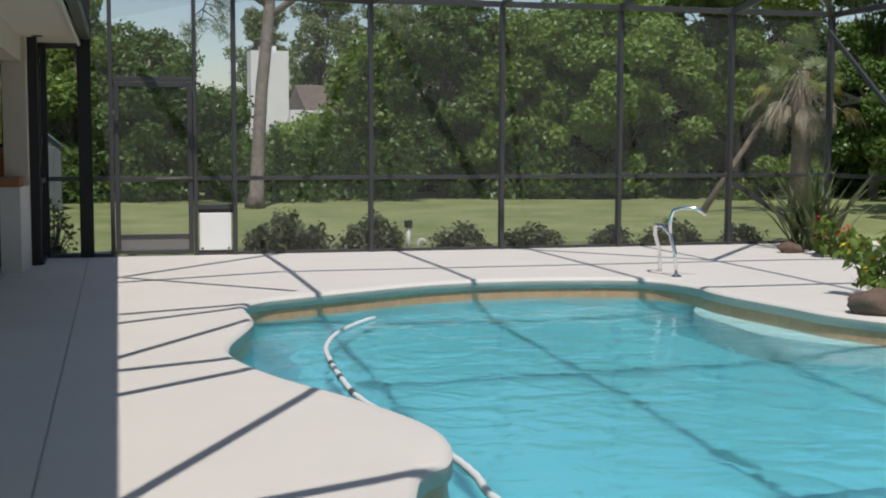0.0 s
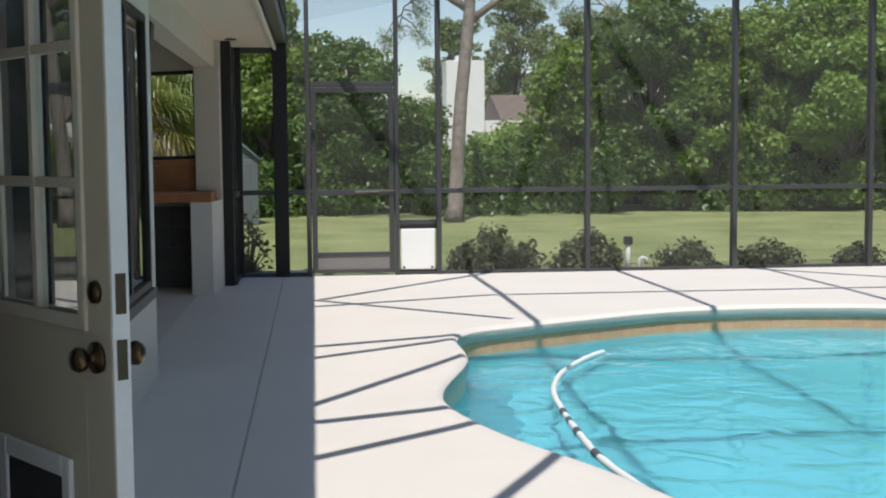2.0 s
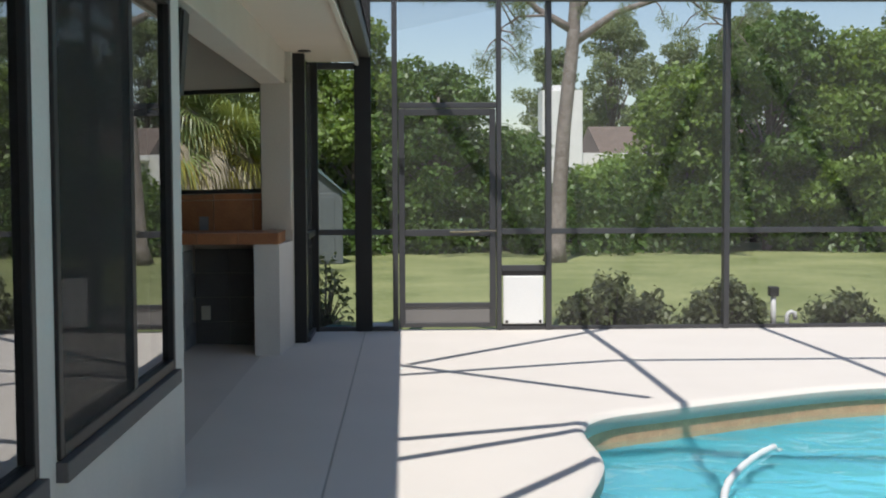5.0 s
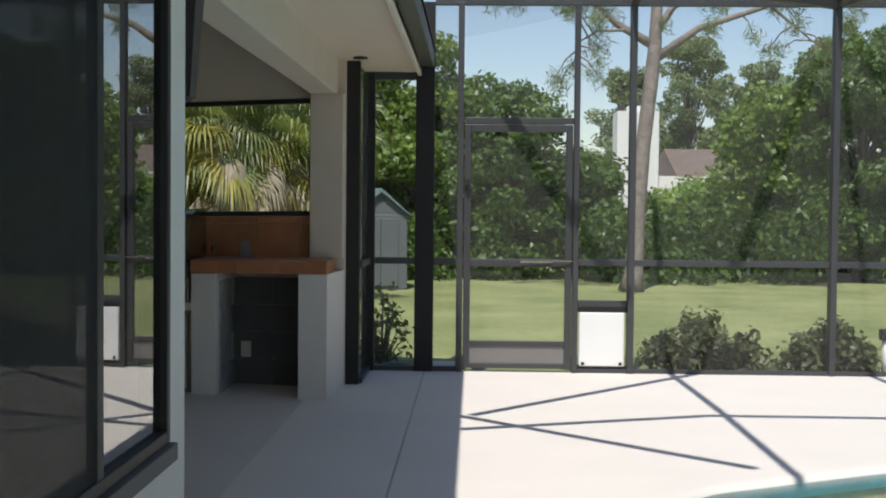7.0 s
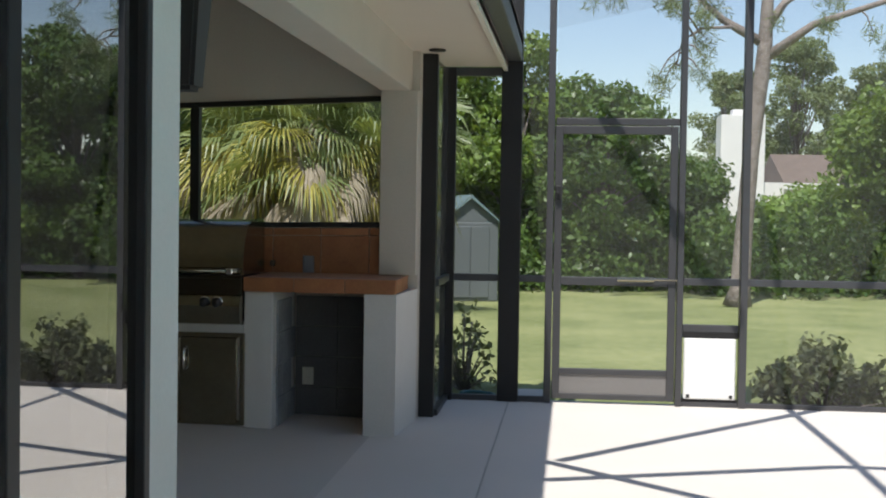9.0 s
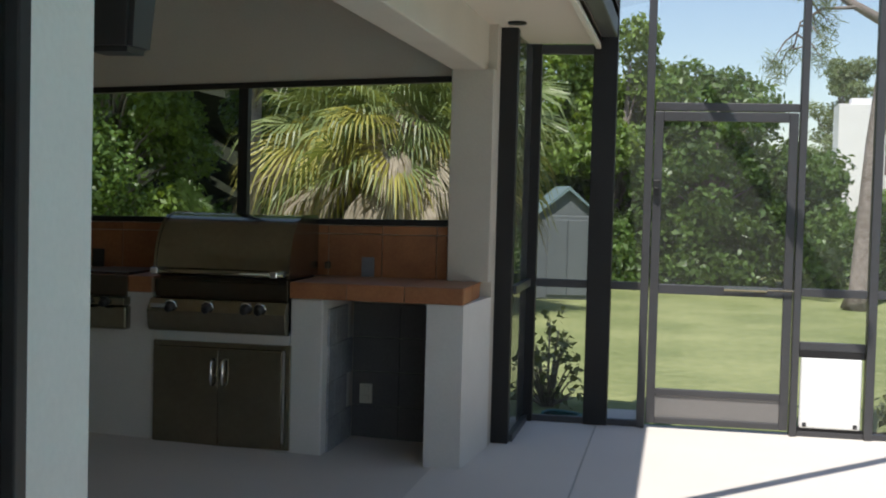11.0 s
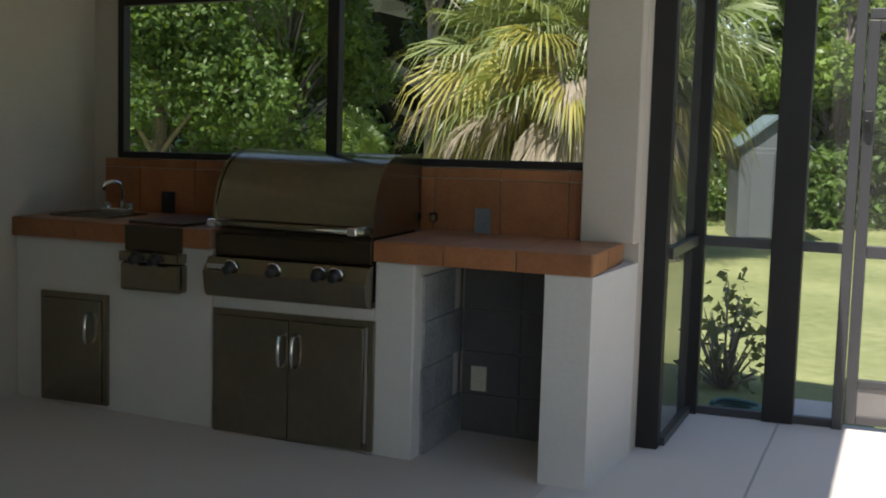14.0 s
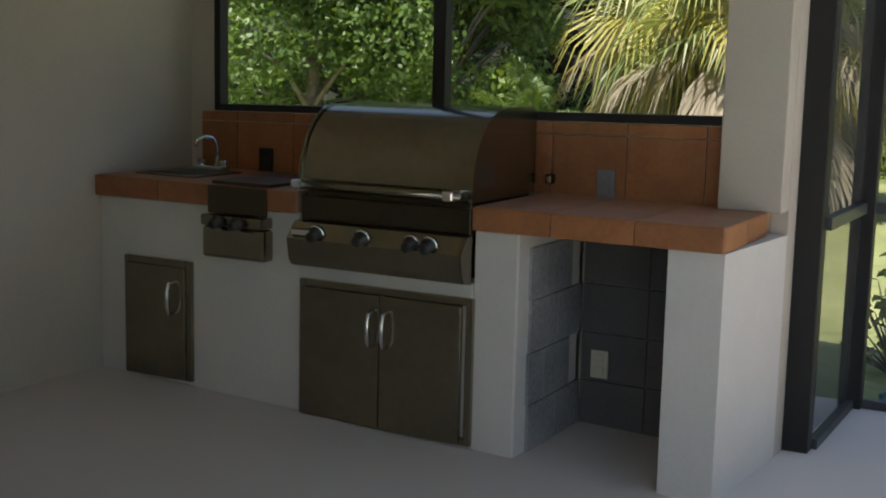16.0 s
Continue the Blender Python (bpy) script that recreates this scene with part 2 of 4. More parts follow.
def raw(name, verts, faces, material, parent=None, smooth=False):
    me = bpy.data.meshes.new(name)
    me.from_pydata([tuple(v) for v in verts], [], faces)
    me.materials.append(material)
    if smooth:
        me.polygons.foreach_set("use_smooth", [True] * len(me.polygons))
    ob = new(name, me)
    if parent is not None:
        ob.parent = parent
    return ob


def leaves(name, centres, radii, count, size, material, parent, seed, long=1.9, shell=0.55, droop=0.0):
    """Many small folded leaves in clumps, each clump a loose uneven ball."""
    r = np.random.RandomState(seed)
    c, rad = np.array(centres, float), np.array(radii, float).reshape(len(centres), -1)
    if rad.shape[1] == 1:
        rad = np.repeat(rad, 3, 1)
    weight = rad.prod(1) ** 0.67
    idx = r.choice(len(c), count, p=weight / weight.sum())
    d = r.normal(size=(count, 3))
    d /= np.linalg.norm(d, axis=1)[:, None]
    dist = shell + (1 - shell) * r.rand(count) ** 0.7 + r.normal(0, 0.09, count)
    p = c[idx] + rad[idx] * d * dist[:, None]
    nrm = d * 0.6 + r.normal(size=(count, 3)) * 0.7 + np.array([0, 0, 0.35])
    nrm /= np.linalg.norm(nrm, axis=1)[:, None]
    a = np.cross(nrm, r.normal(size=(count, 3)))
    a[:, 2] -= droop
    a /= np.linalg.norm(a, axis=1)[:, None]
    b = np.cross(nrm, a)
    s = (size * (0.6 + 0.8 * r.rand(count)))[:, None]
    v = np.stack([p - a * s * long / 2, p + b * s / 2 + nrm * s * 0.15, p + a * s * long / 2, p - b * s / 2 + nrm * s * 0.15], 1).reshape(-1, 3)
    me = bpy.data.meshes.new(name)
    me.vertices.add(4 * count)
    me.vertices.foreach_set("co", v.ravel())
    me.loops.add(4 * count)
    me.loops.foreach_set("vertex_index", np.arange(4 * count))
    me.polygons.add(count)
    me.polygons.foreach_set("loop_start", np.arange(0, 4 * count, 4))
    me.update(calc_edges=True)
    me.materials.append(material)
    ob = new(name, me)
    ob.parent = parent
    tagged(ob, kind="stuff")
    return ob


# ---- plan ----
WALL = -0.85                 # outer face of the house wall
CORNER = 10.35               # where the wall ends and the covered kitchen opens
BACK, FAR = 15.2, 16.15      # back wall of the kitchen; far screen of the cage
WEST = -3.64                 # far side wall of the kitchen
SIDE = -0.70                 # return panel of the cage beside the kitchen
EAST, SOUTH = 10.6, -6.0     # other sides of the cage
TOP, ROOF = 2.96, 3.75       # far eave of the cage; its flat roof

POOL = [(5.55, 10.05), (5.42, 10.7), (5.28, 11.5), (5.27, 12.2), (5.02, 12.72), (4.4, 12.92), (3.7, 12.97), (2.95, 12.85), (2.2, 12.5),
        (1.65, 12.2), (1.25, 11.95), (1.08, 11.55), (1.06, 10.75), (0.80, 9.75), (0.80, 9.2), (0.98, 8.55), (1.27, 7.92),
        (1.49, 7.32), (1.55, 6.9), (1.46, 6.5), (1.22, 6.1), (1.0, 4.5), (2.2, 3.0), (5.5, 2.8), (8.2, 4.5), (8.2, 7.3), (7.2, 8.6), (6.1, 9.2)]
EDGE = spline(POOL, 6)


def ring(outline, grow):
    """The outline pushed outwards by that much."""
    n, out = len(outline), []
    area = sum(outline[i][0] * outline[(i + 1) % n][1] - outline[(i + 1) % n][0] * outline[i][1] for i in range(n))
    sign = 1 if area > 0 else -1
    for i in range(n):
        t = (Vector(outline[(i + 1) % n]) - Vector(outline[i - 1])).normalized()
        out.append((outline[i][0] + sign * t.y * grow, outline[i][1] - sign * t.x * grow))
    return out


def band(name, lines, material, parent=None, smooth=True):
    """A strip between closed lines, each (outline, z)."""
    vs, fs, n = [], [], len(lines[0][0])
    for o, z in lines:
        vs += [(x, y, z) for x, y in o]
    for k in range(len(lines) - 1):
        for i in range(n):
            j = (i + 1) % n
            fs.append((k * n + i, k * n + j, (k + 1) * n + j, (k + 1) * n + i))
    return raw(name, vs, fs, material, parent, smooth)


def sheet_with_hole(name, outer, inner, z, material):
    """A flat sheet with a hole in it."""
    bm = bmesh.new()
    es = []
    for o in (outer, inner):
        vs = [bm.verts.new((x, y, z)) for x, y in o]
        es += [bm.edges.new((vs[i], vs[(i + 1) % len(vs)])) for i in range(len(vs))]
    bmesh.ops.triangle_fill(bm, edges=es, use_beauty=True)
    for f in bm.faces:
        if f.normal.z < 0:
            f.normal_flip()
    return mesh_of(bm, name, material)


# ---- ground, deck and pool ----
LAWN = -0.08
hole = [(-12, -12), (EAST, -12), (EAST, FAR + 0.05), (-0.80, FAR + 0.05), (-0.80, BACK + 0.2), (-12, BACK + 0.2)]
ground = sheet_with_hole("ground", [(-600, -600), (600, -600), (600, 900), (-600, 900)], hole, LAWN, GRASS)
tagged(ground, "mown green lawn running to a line of trees", "ground", kind="structure")
JOINT = -0.24
deck = sheet_with_hole("floor", [(JOINT + 0.006, -12), (EAST, -12), (EAST, FAR + 0.08), (JOINT + 0.006, FAR + 0.08)], ring(EDGE, 0.16), 0.0, DECK)
tagged(deck, "pale textured concrete pool deck, sunlit and shaded", "deck", kind="structure")
bm = bmesh.new()
add_box(bm, WEST - 9, JOINT - 0.006, -12, CORNER - 0.15, -0.15, 0.0)
add_box(bm, -1.0, JOINT - 0.006, CORNER - 0.15, FAR + 0.08, -0.15, 0.0)
slab = [bm.verts.new(c) for c in ((WEST - 0.2, CORNER - 0.15, 0.10), (-1.0, CORNER - 0.15, 0), (-1.0, BACK + 0.2, 0), (WEST - 0.2, BACK + 0.2, 0.10))]
lanai = bmesh.new()
lanai.faces.new([lanai.verts.new(v.co) for v in slab])
for v in slab:
    bm.verts.remove(v)
tagged(mesh_of(lanai, "floor_kitchen", LANAI_DECK), "concrete floor of the outdoor kitchen, coloured darker for its shade", "floor", kind="structure")
walkway = tagged(mesh_of(bm, "pavement", DECK), "shaded concrete walk and kitchen floor with a joint", "floor", kind="structure")
box("joint_filler", (JOINT - 0.0058, JOINT + 0.0058, -12, FAR + 0.07, -0.03, -0.004), COPING, walkway, 0)
box("deck_base", (JOINT - 0.2, EAST, FAR, FAR + 0.08, -0.15, -0.004), DECK, walkway)
coping = band("coping", [(ring(EDGE, 0.16), 0.0), (ring(EDGE, 0.05), 0.004), (ring(EDGE, 0.015), -0.006), (EDGE, -0.025)], DECK)
# greyer than the deck: the shade on this face is in its colour
tagged(band("pool_nosing", [(EDGE, -0.025), (EDGE, -0.095), (ring(EDGE, 0.02), -0.10)], COPING), "face of the pool edge, its shade put into a greyer colour", "pool edge", kind="structure")
tagged(coping, "rounded concrete pool edge", "pool edge", kind="structure")
pool = empty("swimming_pool", (3.5, 8, -0.1))
tagged(pool, "freeform swimming pool of clear turquoise water with a tiled waterline", "swimming pool")


def pool_part(ob):
    ob.parent = pool
    ob.matrix_parent_inverse = Matrix.Translation((-3.5, -8, 0.1))
    return ob


pool_part(band("waterline_tile", [(ring(EDGE, 0.02), -0.10), (ring(EDGE, 0.02), -0.32)], POOL_TILE))
floor_line = ring(EDGE, -0.35)
pool_part(band("basin", [(ring(EDGE, 0.02), -0.32), (ring(EDGE, -0.05), -0.9), (floor_line, -1.35)], PLASTER))
bm = bmesh.new()
bm.faces.new([bm.verts.new((x, y, -1.35)) for x, y in floor_line])
bmesh.ops.triangulate(bm, faces=bm.faces[:])
pool_part(mesh_of(bm, "pool_floor", PLASTER))
bm = bmesh.new()
bm.faces.new([bm.verts.new((x, y, -0.18)) for x, y in ring(EDGE, 0.02)])
bmesh.ops.triangulate(bm, faces=bm.faces[:])
water = pool_part(mesh_of(bm, "water", WATER))
water.visible_shadow = False

# ---- house wall with windows and the open door ----
T = 0.2
IN = WALL - T
DOOR0, DOOR1 = 5.42, 6.27
W1 = (6.62, 8.14)
W2 = (8.34, 10.10)
SILL, HEAD = 0.56, 2.10
CEIL = 2.75
house_wall = boxes("wall_east", [
    (IN, WALL, -12, DOOR0, 0, 2.6), (IN, WALL, DOOR0, DOOR1, 2.06, 2.6), (IN, WALL, DOOR1, W1[0], 0, 2.6),
    (IN, WALL, W1[0], W1[1], 0, SILL), (IN, WALL, W1[0], W1[1], HEAD, 2.6), (IN, WALL, W1[1], W2[0], 0, 2.6),
    (IN, WALL, W2[0], W2[1], 0, SILL), (IN, WALL, W2[0], W2[1], HEAD, 2.6), (IN, WALL, W2[1], CORNER, 0, 2.6)], WHITE_STUCCO, None, 0)
tagged(house_wall, "rough white stucco house wall with dark windows", "wall", kind="structure")
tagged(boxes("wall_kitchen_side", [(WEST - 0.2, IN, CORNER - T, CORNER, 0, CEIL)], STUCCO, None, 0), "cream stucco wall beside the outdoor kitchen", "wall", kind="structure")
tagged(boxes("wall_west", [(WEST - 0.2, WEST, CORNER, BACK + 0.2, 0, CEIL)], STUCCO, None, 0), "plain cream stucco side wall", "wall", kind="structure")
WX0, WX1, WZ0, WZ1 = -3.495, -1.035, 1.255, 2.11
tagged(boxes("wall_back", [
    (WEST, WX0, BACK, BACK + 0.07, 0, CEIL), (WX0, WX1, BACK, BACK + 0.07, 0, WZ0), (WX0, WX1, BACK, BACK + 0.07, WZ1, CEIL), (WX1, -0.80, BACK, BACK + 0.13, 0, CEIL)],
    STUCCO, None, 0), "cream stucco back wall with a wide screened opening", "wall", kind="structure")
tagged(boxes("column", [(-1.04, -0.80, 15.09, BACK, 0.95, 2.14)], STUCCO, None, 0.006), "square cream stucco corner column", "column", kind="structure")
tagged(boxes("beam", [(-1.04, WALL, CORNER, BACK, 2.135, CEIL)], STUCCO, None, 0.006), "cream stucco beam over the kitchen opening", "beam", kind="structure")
tagged(box("ceiling", (WEST - 0.2, -1.04, CORNER - T, BACK + 0.2, CEIL, CEIL + 0.15), CEILING, None, 0), "cream painted porch ceiling", "ceiling", kind="structure")
eave = empty("eave", (-0.6, 4, 2.4))
tagged(eave, "cream soffit with a dark gutter along the roof edge", "eave", kind="structure")


def under(ob, parent):
    ob.parent = parent
    ob.matrix_parent_inverse = Matrix.Translation(parent.location).inverted()
    return ob


EDGE_X = -0.18
under(box("soffit", (WALL, EDGE_X - 0.10, -12, FAR - 0.06, 2.40, 2.44), CEILING, None, 0), eave)
under(boxes("drip_trim", [(EDGE_X - 0.13, EDGE_X - 0.10, -12, FAR - 0.06, 2.37, 2.50)], TRIM, None, 0.002), eave)
under(boxes("gutter", [(EDGE_X - 0.098, EDGE_X, -12, FAR - 0.06, 2.44, 2.62)], GUTTER, None, 0.008), eave)
bm = bmesh.new()
vs = [bm.verts.new(c) for c in ((EDGE_X, -12, 2.62), (EDGE_X, FAR - 0.06, 2.62), (-7, FAR - 0.06, 4.9), (-7, -12, 4.9), (EDGE_X, -12, 2.56), (EDGE_X, FAR - 0.06, 2.56), (-7, FAR - 0.06, 4.84), (-7, -12, 4.84))]
for q in ((0, 1, 2, 3), (7, 6, 5, 4), (0, 4, 5, 1), (2, 1, 5, 6), (0, 3, 7, 4), (2, 6, 7, 3)):
    bm.faces.new([vs[k] for k in q])
tagged(mesh_of(bm, "roof", SHINGLE), "brown shingle house roof", "roof", kind="structure")
bm = bmesh.new()
bmesh.ops.create_cone(bm, cap_ends=True, segments=20, radius1=0.055, radius2=0.05, depth=0.012, matrix=Matrix.Translation((-0.68, 15.1, 2.394)))
tagged(mesh_of(bm, "soffit_vent", BLACK), "small round dark vent in the soffit", "vent")
# rooms behind the windows, their lack of light put into a near-black colour
tagged(boxes("wall_room", [(-7, -6.9, -12, CORNER - T, 0, 2.5), (-7, IN, 2.0, 2.1, 0, 2.5)], ROOM, None, 0), "room walls behind the windows, coloured near-black to look unlit", "wall", kind="structure")
tagged(box("ceiling_room", (-7, IN, -12, CORNER - T, 2.5, 2.6), ROOM, None, 0), "room ceiling coloured near-black to look unlit", "ceiling", kind="structure")


def window(y0, y1, split, name):
    """A bronze sliding window set in the wall; one half has an outer screen."""
    w = empty(name, (WALL, (y0 + y1) / 2, SILL))
    f = 0.042
    under(boxes("frame", [(WALL - 0.09, WALL + 0.012, y0, y0 + f, SILL, HEAD), (WALL - 0.09, WALL + 0.012, y1 - f, y1, SILL, HEAD),
                          (WALL - 0.09, WALL + 0.012, y0 + f, y1 - f, SILL, SILL + f), (WALL - 0.09, WALL + 0.012, y0 + f, y1 - f, HEAD - f, HEAD)], BRONZE, None, 0.004), w)
    under(box("sill", (WALL - 0.02, WALL + 0.035, y0 - 0.01, y1 + 0.01, SILL - 0.06, SILL - 0.002), SILL_GREY, None, 0.004), w)
    under(boxes("sash", [(WALL - 0.06, WALL + 0.012, split - 0.03, split + 0.03, SILL + f, HEAD - f)], BRONZE, None, 0.004), w)
    for k, (a, b, x) in enumerate(((y0 + f, split - 0.03, WALL - 0.004), (split + 0.03, y1 - f, WALL - 0.012))):
        under(box("pane", (x - 0.006, x, a, b, SILL + f, HEAD - f), PANE, None, 0), w)
    under(box("insect_screen", (WALL + 0.008, WALL + 0.010, y0 + f, split - 0.03, SILL + f, HEAD - f), WALL_SCREEN, None, 0), w)
    tagged(w, "dark bronze sliding window reflecting the yard", "window", kind="structure")


window(*W1, 7.4, "window_1")
window(*W2, 9.33, "window_2")
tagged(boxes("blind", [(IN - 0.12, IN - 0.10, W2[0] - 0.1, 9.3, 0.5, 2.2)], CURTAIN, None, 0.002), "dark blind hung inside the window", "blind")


def french_door():
    """The open leaf: glazed above with glazing bars, panelled below with a pet flap."""
    leaf = empty("door_1", (WALL + 0.02, 6.24, 0))
    wide, thick, tall = 0.80, 0.045, 2.03
    bars = [(0, 0.14), (wide - 0.13, wide)]
    bm = bmesh.new()
    for a, b in bars:
        add_box(bm, a, b, 0, thick, 0.01, tall, 0.003)
    add_box(bm, 0.14, wide - 0.13, 0, thick, 0.01, 0.95, 0.003)
    add_box(bm, 0.14, wide - 0.13, 0, thick, tall - 0.14, tall, 0.003)
    stile = mesh_of(bm, "stile", DOOR_PAINT, leaf)
    bm = bmesh.new()
    gx0, gx1, gz0, gz1 = 0.14, wide - 0.13, 0.95, tall - 0.14
    for k in range(1, 2):
        x = gx0 + (gx1 - gx0) * k / 2
        add_box(bm, x - 0.012, x + 0.012, 0.006, thick - 0.006, gz0, gz1, 0.002)
    for k in range(1, 3):
        z = gz0 + (gz1 - gz0) * k / 3
        add_box(bm, gx0, gx1, 0.008, thick - 0.008, z - 0.012, z + 0.012, 0.002)
    for s in (-0.008, thick - 0.004):
        add_box(bm, gx0 - 0.02, gx0 + 0.012, s, s + 0.012, gz0 - 0.02, gz1 + 0.02, 0.003)
        add_box(bm, gx1 - 0.012, gx1 + 0.02, s, s + 0.012, gz0 - 0.02, gz1 + 0.02, 0.003)
        add_box(bm, gx0 + 0.012, gx1 - 0.012, s, s + 0.012, gz0 - 0.02, gz0 + 0.012, 0.003)
        add_box(bm, gx0 + 0.012, gx1 - 0.012, s, s + 0.012, gz1 - 0.012, gz1 + 0.02, 0.003)
    mesh_of(bm, "glazing_bar", TRIM, leaf)
    box("pane", (gx0, gx1, thick / 2 - 0.003, thick / 2 + 0.003, gz0, gz1), CLEAR, leaf, 0)
    box("edge_strip", (wide, wide + 0.004, 0.002, thick - 0.002, 0.01, tall), DOOR_EDGE, leaf, 0)
    for z in (0.875, 1.022):
        box("strike_plate", (wide + 0.004, wide + 0.007, 0.010, thick - 0.010, z - 0.045, z + 0.045), DARK_STEEL, leaf, 0.001)
    for z, r in ((0.875, 0.029), (1.022, 0.022)):
        bm = bmesh.new()
        for s in (-1, 1):
            y = thick / 2 + s * (thick / 2)
            prof = [(0.0, 1.25), (0.010, 1.25), (0.012, 0.45), (0.030, 0.40), (0.036, 0.9), (0.050, 1.0), (0.062, 0.75), (0.066, 0.1)]
            if z > 1:
                prof = [(0.0, 1.2), (0.012, 1.1), (0.016, 0.7), (0.020, 0.2)]
            tube(bm, [(wide - 0.065, y + s * d, z) for d, _ in prof], [r * q for _, q in prof], 16)
        mesh_of(bm, "knob" if z < 1 else "deadbolt", BRASS, leaf, True)
    bm = bmesh.new()
    for s in (-0.014, thick):
        add_box(bm, 0.20, 0.245, s, s + 0.014, 0.10, 0.62, 0.006)
        add_box(bm, 0.555, 0.60, s, s + 0.014, 0.10, 0.62, 0.006)
        add_box(bm, 0.245, 0.555, s, s + 0.014, 0.10, 0.15, 0.006)
        add_box(bm, 0.245, 0.555, s, s + 0.014, 0.57, 0.62, 0.006)
    mesh_of(bm, "pet_flap_frame", WHITE, leaf)
    box("pet_flap", (0.245, 0.555, -0.006, -0.001, 0.15, 0.57), CURTAIN, leaf, 0)
    edge = Vector((-0.405, 5.665))
    way = edge - Vector((WALL + 0.02, 6.24))
    leaf.rotation_euler = (0, 0, math.atan2(way.y, way.x))
    tagged(leaf, "open cream French door with glazing bars and brass knob", "door", kind="structure")


french_door()

# ---- screen cage ----
EAST = 9.13


def roof_z(x, y):
    return min(ROOF, TOP + 0.2 * (FAR - y), 2.64 + 0.75 * (x - EDGE_X), TOP + 0.4 * (EAST - x))


def roof_over(x, y, z=0.0):
    """The place on the cage roof whose shadow falls at (x, y, z)."""
    up = 3.0
    for _ in range(40):
        up = 0.5 * up + 0.5 * (roof_z(x - SUN_X * up, y - SUN_Y * up) - z)
    return Vector((x - SUN_X * up, y - SUN_Y * up, z + up))


cage = empty("screen_cage", (4, FAR, 0))
tagged(cage, "bronze aluminium screen enclosure over the pool", "screen enclosure", kind="structure")
POSTS = [1.41, 3.02, 4.65, 6.19, 7.71, EAST]


def cage_part(name, bm, material=CAGE):
    return under(mesh_of(bm, name, material), cage)


for x in POSTS:
    bm = bmesh.new()
    add_box(bm, x - 0.026, x + 0.026, FAR - 0.05, FAR + 0.05, 0.0, TOP, 0.004)
    cage_part("post", bm)
# the post under the eave gets the darker bronze in place of shade
for x, w in ((-0.25, 0.075), (0.035, 0.025), (0.965, 0.022)):
    bm = bmesh.new()
    add_box(bm, x - w, x + w, FAR - 0.05, FAR + 0.05, 0.0, TOP, 0.004)
    cage_part("post", bm, BRONZE if x < -0.1 else CAGE)
# these too: dark bronze stands for the eave's shade
for y, w in ((15.36, 0.04), (16.13, 0.03)):
    bm = bmesh.new()
    add_box(bm, -0.80 if y < 15.5 else SIDE - 0.05, SIDE + 0.05 - (0.05 if y < 15.5 else 0), y - w, y + w, 0.0, 2.40, 0.004)
    cage_part("post", bm, BRONZE)
bm = bmesh.new()
for x0, x1, z in [(-0.67, -0.325, 0.89), (-0.175, 0.01, 0.89), (0.99, 1.38, 0.89), (0.07, 0.94, 2.02), (0.99, 1.38, 0.56)] + [(a + 0.026, b - 0.026, 0.89) for a, b in zip(POSTS, POSTS[1:])]:
    add_box(bm, x0, x1, FAR - 0.022, FAR + 0.022, z - 0.025, z + 0.025, 0.003)
add_box(bm, SIDE - 0.02, SIDE + 0.02, 15.395, 16.1, 0.865, 0.915, 0.003)
cage_part("mid_rail", bm)
bm = bmesh.new()
add_box(bm, -0.67, 0.01, FAR - 0.022, FAR + 0.022, 0.0, 0.04, 0.003)
add_box(bm, 0.99, EAST, FAR - 0.022, FAR + 0.022, 0.0, 0.035, 0.003)
add_box(bm, SIDE - 0.02, SIDE + 0.02, 15.395, 16.1, 0.0, 0.04, 0.003)
cage_part("bottom_rail", bm)
bm = bmesh.new()
add_box(bm, -0.175, EAST, FAR - 0.03, FAR + 0.03, TOP - 0.02, TOP + 0.05, 0.003)
add_box(bm, -0.67, -0.325, FAR - 0.022, FAR + 0.022, 2.34, 2.40, 0.003)
cage_part("eave_rail", bm)
# roof members
bm = bmesh.new()
for x in POSTS[:-1]:
    ys = [FAR, FAR - 3.95, 5.0, SOUTH]
    pts = [Vector((x, y, roof_z(x, y))) for y in ys]
    for a, b in zip(pts, pts[1:]):
        bar(bm, a, b, 0.05, 0.075)
cage_part("rafter", bm)
bm = bmesh.new()
PURLINS = [12.07, 9.87, 7.47, 4.4, 1.5, -1.5, -4.5]
for y in PURLINS:
    xs = [EDGE_X, 1.30, EAST - 1.9, EAST]
    pts = [Vector((x, y, roof_z(x, y))) for x in xs]
    for a, b in zip(pts, pts[1:]):
        bar(bm, a, b, 0.05, 0.075)
cage_part("purlin", bm)
bm = bmesh.new()
for a, b in (((0.21, 10.94), (1.12, 11.56)), ((0.24, 9.61), (1.05, 10.84)), ((0.22, 8.31), (0.95, 8.88)), ((0.28, 6.52), (1.25, 8.35)), ((0.19, 13.88), (1.61, 12.51))):
    a = tuple(p + 0.22 * (p - q) for p, q in zip(a, b))
    bar(bm, roof_over(*a), roof_over(*b), 0.055, 0.06)
bar(bm, (3.02, FAR, TOP), roof_over(0.15, 14.03), 0.065, 0.07)
bar(bm, (3.02, FAR, TOP), (6.19, 12.2, ROOF), 0.065, 0.07)
bar(bm, roof_over(0.37, FAR, 2.1), roof_over(1.40, FAR, 0.53), 0.065, 0.07)
bar(bm, (EAST, FAR, TOP), (6.19, 12.2, ROOF), 0.065, 0.07)
bar(bm, (7.76, FAR, 0.80), (8.85, FAR, 0.14), 0.04, 0.06)
cage_part("brace", bm)
